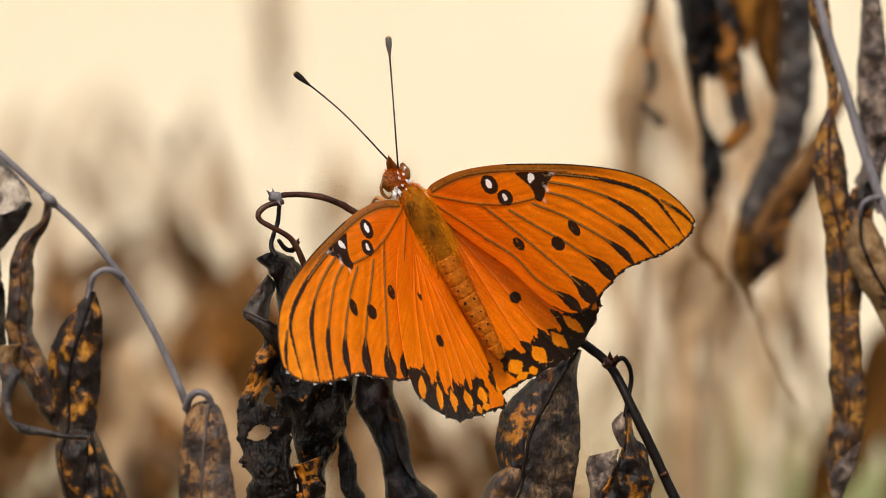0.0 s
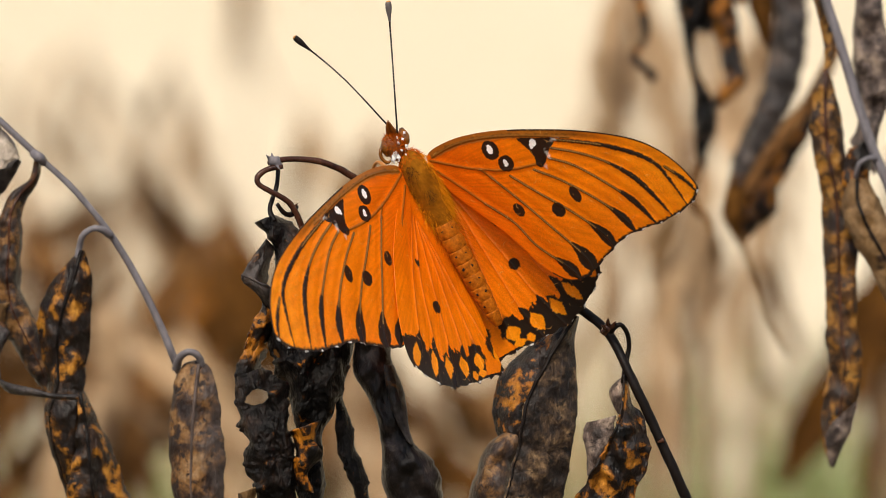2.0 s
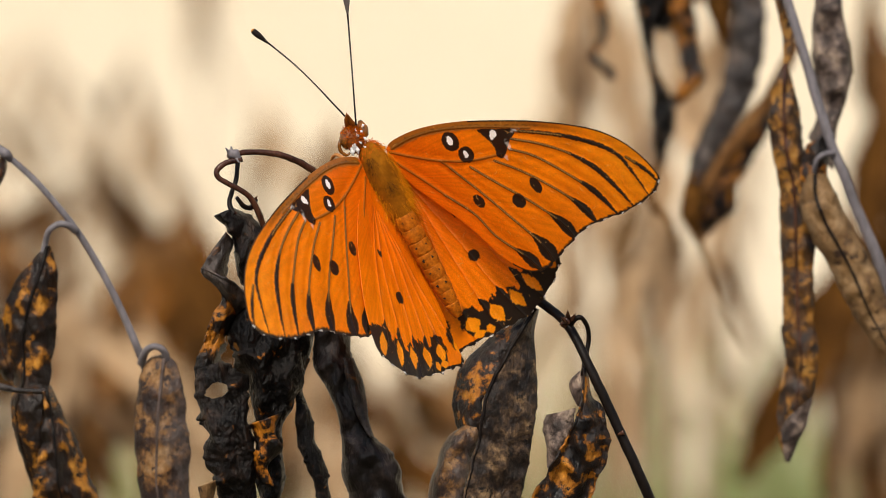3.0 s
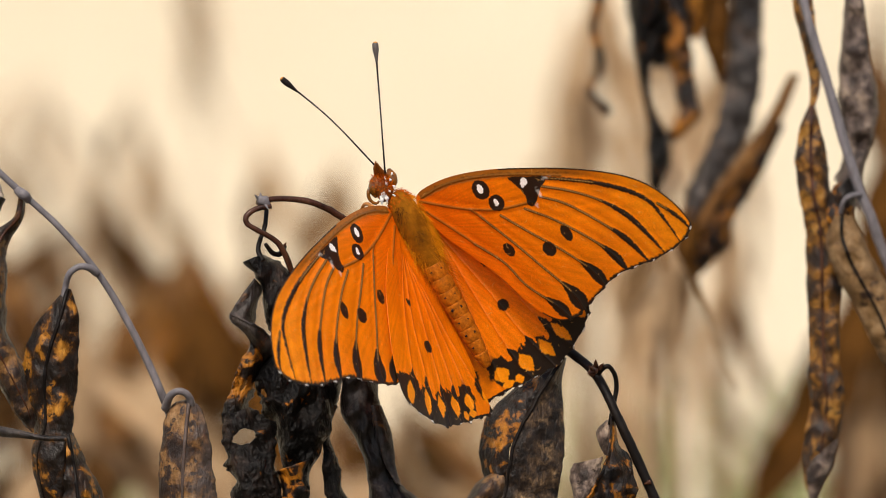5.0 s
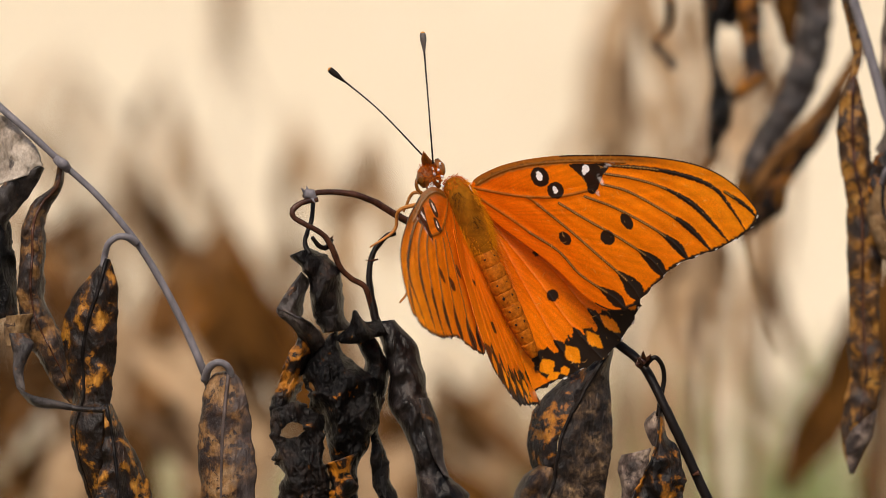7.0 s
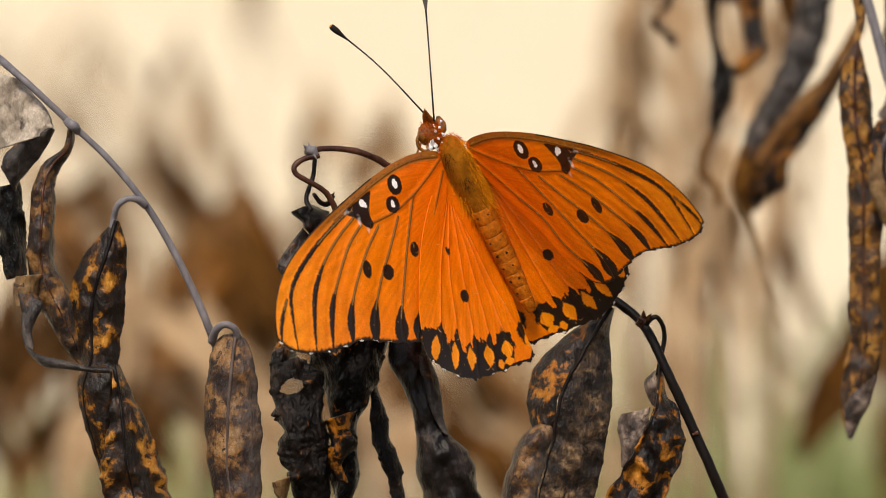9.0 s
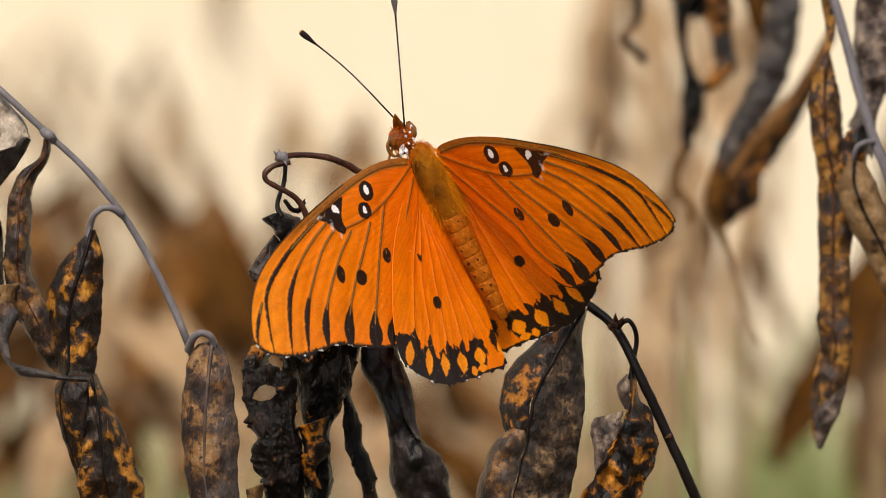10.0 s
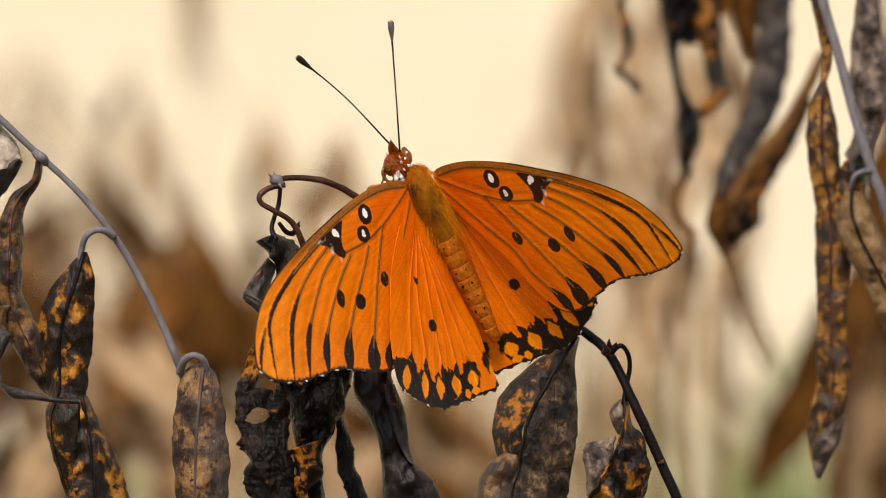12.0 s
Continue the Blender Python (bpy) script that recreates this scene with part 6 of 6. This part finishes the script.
def motions():
    rows = [  # seconds, x, z, rocking, turn, tip, how far each pair of wings is raised
        (0, -3.53, 5.47, 11.4, 28.5, 9.3, 2.6, -2.7),
        (0.5, -3.82, 5.46, 11.1, 28.5, 9.3, 1.3, -2.2),
        (0.8, -3.65, 5.45, 13.9, 28.1, 9.4, 1.0, -1.4),
        (1, -3.53, 5.44, 16.1, 27.7, 9.6, 0.8, -0.8),
        (1.2, -3.41, 5.23, 12.4, 27.9, 9.4, 0.9, -1.7),
        (1.5, -3.23, 4.93, 10.9, 28.0, 9.0, 1.1, -3.1),
        (2, -2.87, 4.61, 9.5, 27.9, 9.2, -0.2, -2.7),
        (2.5, -2.55, 4.82, 6.5, 28.5, 8.7, 1.5, -2.5),
        (3, -3.17, 5.23, 11.7, 28.0, 9.4, 1.3, -1.4),
        (3.2, -3.53, 5.55, 8.6, 28.2, 9.5, 0.7, -2.0),
        (4.8, -2.47, 4.59, 8.3, 28.9, 9.5, -0.0, 0.0),
        (5, -2.60, 4.15, 10.7, 27.7, 8.5, -0.7, -0.9),
        (5.5, -0.70, 2.14, 4.1, 28.0, 7.9, 1.0, 1.2),
        (5.8, -0.58, 2.00, 11.8, 26.1, 9.1, -0.1, 3.9),
        (6, -0.50, 1.91, 12.9, 24.8, 9.9, -0.8, 5.6),
        (6.2, -0.85, 1.90, 7.1, 25.5, 9.6, -0.7, 4.0),
        (6.4, -1.19, 1.90, 0.1, 26.4, 9.2, -0.6, 2.5),
        (6.5, -1.36, 1.90, -1.0, 26.8, 9.0, -0.5, 1.7),
        (6.7, -1.13, 1.77, 3.1, 26.0, 8.7, 1.0, 3.9),
        (6.8, -1.01, 1.72, 8.8, 25.6, 8.5, 1.8, 5.1),
        (6.9, -0.90, 1.66, 18.5, 25.2, 8.3, 2.6, 6.2),
        (7, -0.78, 1.61, 21.1, 24.8, 8.1, 3.4, 7.3),
        (7.2, -1.55, 1.20, 19.0, 27.1, 7.9, 0.0, 0.6),
        (8.8, -1.87, 2.32, -0.5, 26.0, 11.2, -0.4, 0.5),
        (9, -1.86, 2.44, -2.1, 26.1, 12.5, 1.3, -0.7),
        (9.2, -1.82, 2.53, 1.8, 26.0, 12.1, 0.6, 0.6),
        (9.5, -1.76, 2.66, 3.7, 25.8, 11.6, -0.4, 2.7),
        (10, -2.31, 2.83, -2.1, 26.6, 11.3, 0.4, 1.0),
        (10.5, -2.31, 2.82, 0.1, 26.2, 11.7, 0.0, 1.6),
        (11, -2.36, 2.91, -1.7, 26.6, 11.7, -0.8, 1.7),
        (11.5, -2.22, 2.85, -0.3, 25.7, 11.5, -1.3, 2.0),
        (12, -2.37, 3.26, -1.4, 25.6, 13.6, -1.3, 1.7),
    ]
    walk(butterfly, [(t, rocking(x, z, yaw, roll, pitch)) for t, x, z, yaw, roll, pitch, _, _ in rows])
    for wing, side, dihedral, sweep, out, lift in WINGS:
        walk(wing, [(r[0], wing_at(side, dihedral + r[6 if side > 0 else 7], sweep, out, lift)) for r in rows])
    # the head keeps still while the body rocks under it: seconds, its own rocking, turn and tip, and how the neck gives (mm)
    poise = [
        (0, 11.4, 28.6, 9.3, -0.03, -0.10),
        (0.5, 11.4, 28.8, 9.3, 0.13, -0.09),
        (1, 11.4, 28.4, 9.3, -0.31, -0.02),
        (1.5, 11.4, 27.9, 9.2, 0.24, 0.07),
        (2, 11.4, 28.3, 9.3, -0.09, 0.02),
        (2.5, 11.4, 28.4, 9.3, 0.09, 0.02),
        (3, 11.4, 28.7, 9.3, -0.24, -0.02),
        (3.2, 11.4, 28.8, 9.3, -0.17, -0.14),
        (4.8, 11.4, 28.0, 9.2, -0.45, -0.07),
        (5, 11.4, 28.7, 9.3, -0.27, 0.11),
        (5.5, 11.4, 29.0, 9.3, -0.44, 0.06),
        (6, 11.4, 29.3, 9.3, -1.36, -0.32),
        (6.5, 11.4, 28.9, 9.3, -0.83, 0.05),
        (7, 11.4, 28.9, 9.4, -1.69, 0.08),
        (7.2, 11.4, 26.9, 9.3, -1.48, 0.03),
        (8.8, 11.4, 29.4, 9.3, -0.07, 0.21),
        (9, 11.4, 28.6, 9.3, -0.74, -0.28),
        (9.5, 11.4, 29.2, 9.3, -0.93, -0.07),
        (10, 11.4, 29.0, 9.2, -0.51, 0.01),
        (10.5, 11.4, 28.8, 9.3, -0.80, -0.19),
        (11, 11.4, 29.0, 9.3, -0.83, -0.27),
        (11.5, 11.4, 28.4, 9.3, -0.86, -0.11),
        (12, 11.4, 28.4, 9.4, -0.96, -0.39),
    ]

    def nod(t, yaw, roll, pitch):
        a, b, c, dx, dy = (float(np.interp(t, [r[0] for r in poise], [r[k] for r in poise])) for k in range(1, 6))
        turn = rocking(0, 0, yaw, roll, pitch).to_3x3().inverted() @ rocking(0, 0, a, b, c).to_3x3()
        return Matrix.Translation((dx * MM, dy * MM, 0)) @ neck @ turn.to_4x4() @ neck.inverted()

    neck = Matrix.Translation((-1.0 * MM, 4.4 * MM, 0))
    walk(head, [(r[0], nod(r[0], *r[3:6])) for r in rows])
    walk(twig, [
        (0, swaying(TWIG_AT, 0.00, 0.00, 0.00)),
        (0.5, swaying(TWIG_AT, -0.03, 0.03, -0.22)),
        (1, swaying(TWIG_AT, -0.07, 0.04, -0.21)),
        (1.5, swaying(TWIG_AT, 0.32, -0.32, -0.66)),
        (2, swaying(TWIG_AT, 0.50, -0.85, -0.38)),
        (2.5, swaying(TWIG_AT, 0.85, -0.88, -0.40)),
        (3, swaying(TWIG_AT, 0.20, -0.40, -0.27)),
        (3.2, swaying(TWIG_AT, 0.07, -0.12, -0.24)),
        (4.8, swaying(TWIG_AT, 0.82, -1.16, -0.62)),
        (5, swaying(TWIG_AT, 0.62, -1.26, -0.69)),
        (5.5, swaying(TWIG_AT, 2.05, -4.27, -0.55)),
        (6, swaying(TWIG_AT, 1.87, -5.11, -0.40)),
        (6.5, swaying(TWIG_AT, 1.31, -4.41, -0.34)),
        (7, swaying(TWIG_AT, 1.38, -4.64, -0.33)),
        (7.2, swaying(TWIG_AT, 1.34, -4.59, -0.20)),
        (8.8, swaying(TWIG_AT, 1.12, -3.74, -0.82)),
        (9, swaying(TWIG_AT, 1.05, -3.85, -0.84)),
        (9.5, swaying(TWIG_AT, 0.94, -3.46, -0.45)),
        (10, swaying(TWIG_AT, 0.76, -3.13, -0.32)),
        (10.5, swaying(TWIG_AT, 0.58, -3.13, -0.59)),
        (11, swaying(TWIG_AT, 0.55, -3.06, -0.30)),
        (11.5, swaying(TWIG_AT, 0.51, -3.10, -0.78)),
        (12, swaying(TWIG_AT, 0.39, -2.90, -0.77)),
    ])
    walk(left, [
        (0, swaying(LEFT_AT, 0.00, 0.00, -0.00, -0.0)),
        (0.5, swaying(LEFT_AT, -0.09, 0.17, 0.03, 0.4)),
        (1, swaying(LEFT_AT, -0.00, 0.22, 0.10, -0.7)),
        (1.5, swaying(LEFT_AT, -0.38, 0.24, -0.35, -7.5)),
        (2, swaying(LEFT_AT, -0.30, 0.21, -0.13, -11.0)),
        (2.5, swaying(LEFT_AT, 0.07, 0.16, -0.17, -10.7)),
        (3, swaying(LEFT_AT, 0.05, 0.23, -0.08, -1.7)),
        (3.2, swaying(LEFT_AT, 0.27, 0.27, 0.20, -5.5)),
        (4.8, swaying(LEFT_AT, 0.72, 0.28, 0.06, -36.3)),
        (5, swaying(LEFT_AT, 0.53, 0.31, 0.51, -33.1)),
        (5.5, swaying(LEFT_AT, 0.11, 0.38, -0.40, -35.9)),
        (6, swaying(LEFT_AT, -0.28, 0.38, 0.02, -41.8)),
        (6.5, swaying(LEFT_AT, -0.07, 0.30, 0.07, -36.3)),
        (7, swaying(LEFT_AT, 0.36, 0.32, 0.28, -42.7)),
        (7.2, swaying(LEFT_AT, 0.37, 0.31, 0.25, -41.7)),
        (8.8, swaying(LEFT_AT, 0.88, 0.35, -0.37, -34.5)),
        (9, swaying(LEFT_AT, 0.88, 0.36, -0.29, -33.6)),
        (9.5, swaying(LEFT_AT, 1.26, 0.53, 0.21, -35.4)),
        (10, swaying(LEFT_AT, 1.29, 0.49, -0.05, -30.7)),
        (10.5, swaying(LEFT_AT, 0.82, 0.66, 0.01, -28.3)),
        (11, swaying(LEFT_AT, 1.10, 0.69, 0.12, -33.5)),
        (11.5, swaying(LEFT_AT, 0.68, 0.86, -0.47, -27.9)),
        (12, swaying(LEFT_AT, 0.55, 0.96, -0.29, -30.7)),
    ])
    walk(right, [
        (0, swaying(RIGHT_AT, -0.00, 0.00, -0.00)),
        (0.5, swaying(RIGHT_AT, 0.01, -0.16, 0.04)),
        (1, swaying(RIGHT_AT, 0.10, -0.20, -0.13)),
        (1.5, swaying(RIGHT_AT, 0.41, -0.16, -0.40)),
        (2, swaying(RIGHT_AT, 0.46, -0.07, -0.12)),
        (2.5, swaying(RIGHT_AT, 0.15, 0.08, -0.71)),
        (3, swaying(RIGHT_AT, -0.17, 0.09, -0.62)),
        (3.2, swaying(RIGHT_AT, -0.29, 0.06, -0.64)),
        (4.8, swaying(RIGHT_AT, 0.12, 0.23, -0.18)),
        (5, swaying(RIGHT_AT, 0.25, 0.20, -0.89)),
        (5.5, swaying(RIGHT_AT, 0.58, -0.02, -1.49)),
        (6, swaying(RIGHT_AT, 0.56, -0.08, -0.83)),
        (6.5, swaying(RIGHT_AT, 0.35, 0.07, -0.81)),
        (7, swaying(RIGHT_AT, 0.12, 0.14, -1.36)),
        (7.2, swaying(RIGHT_AT, 0.09, 0.12, -1.36)),
        (8.8, swaying(RIGHT_AT, -0.52, -0.20, -1.95)),
        (9, swaying(RIGHT_AT, -0.53, -0.24, -1.95)),
        (9.5, swaying(RIGHT_AT, -0.84, -0.12, -1.93)),
        (10, swaying(RIGHT_AT, -1.04, -0.30, -2.04)),
        (10.5, swaying(RIGHT_AT, -0.61, -0.51, -1.94)),
        (11, swaying(RIGHT_AT, -0.65, -0.48, -1.71)),
        (11.5, swaying(RIGHT_AT, -0.38, -0.86, -1.60)),
        (12, swaying(RIGHT_AT, -0.56, -0.94, -1.83)),
    ])
    walk(dark, [
        (0, swaying(DARK_AT, 0.00, 0.00, 0.00)),
        (0.5, swaying(DARK_AT, -0.53, 0.04, 0.10)),
        (1, swaying(DARK_AT, 1.36, 0.34, 0.20)),
        (1.5, swaying(DARK_AT, 1.85, 0.72, 0.00)),
        (2, swaying(DARK_AT, 0.57, 0.96, -0.30)),
        (2.5, swaying(DARK_AT, -0.26, 0.78, -0.50)),
        (3, swaying(DARK_AT, 0.11, 0.52, -0.30)),
        (3.2, swaying(DARK_AT, -0.95, 0.81, -0.30)),
        (4.8, swaying(DARK_AT, -4.06, 1.18, -0.80)),
        (5, swaying(DARK_AT, -4.23, 1.49, -0.80)),
        (5.5, swaying(DARK_AT, 2.15, 1.39, -1.00)),
        (6, swaying(DARK_AT, 1.84, 1.21, -2.00)),
        (6.5, swaying(DARK_AT, -0.42, 1.72, -3.00)),
        (7, swaying(DARK_AT, -4.12, 2.44, -6.00)),
        (7.2, swaying(DARK_AT, -5.23, 1.73, -6.00)),
        (8.8, swaying(DARK_AT, -5.17, 0.20, -5.00)),
        (9, swaying(DARK_AT, -4.65, 0.28, -5.00)),
        (9.5, swaying(DARK_AT, -5.42, -0.60, -5.00)),
        (10, swaying(DARK_AT, -4.08, -0.55, -3.80)),
        (10.5, swaying(DARK_AT, -2.09, -0.09, -2.40)),
        (11, swaying(DARK_AT, -1.98, -0.36, -1.60)),
        (11.5, swaying(DARK_AT, -0.46, -0.29, -1.00)),
        (12, swaying(DARK_AT, -0.65, -0.12, -0.60)),
    ])


motions()
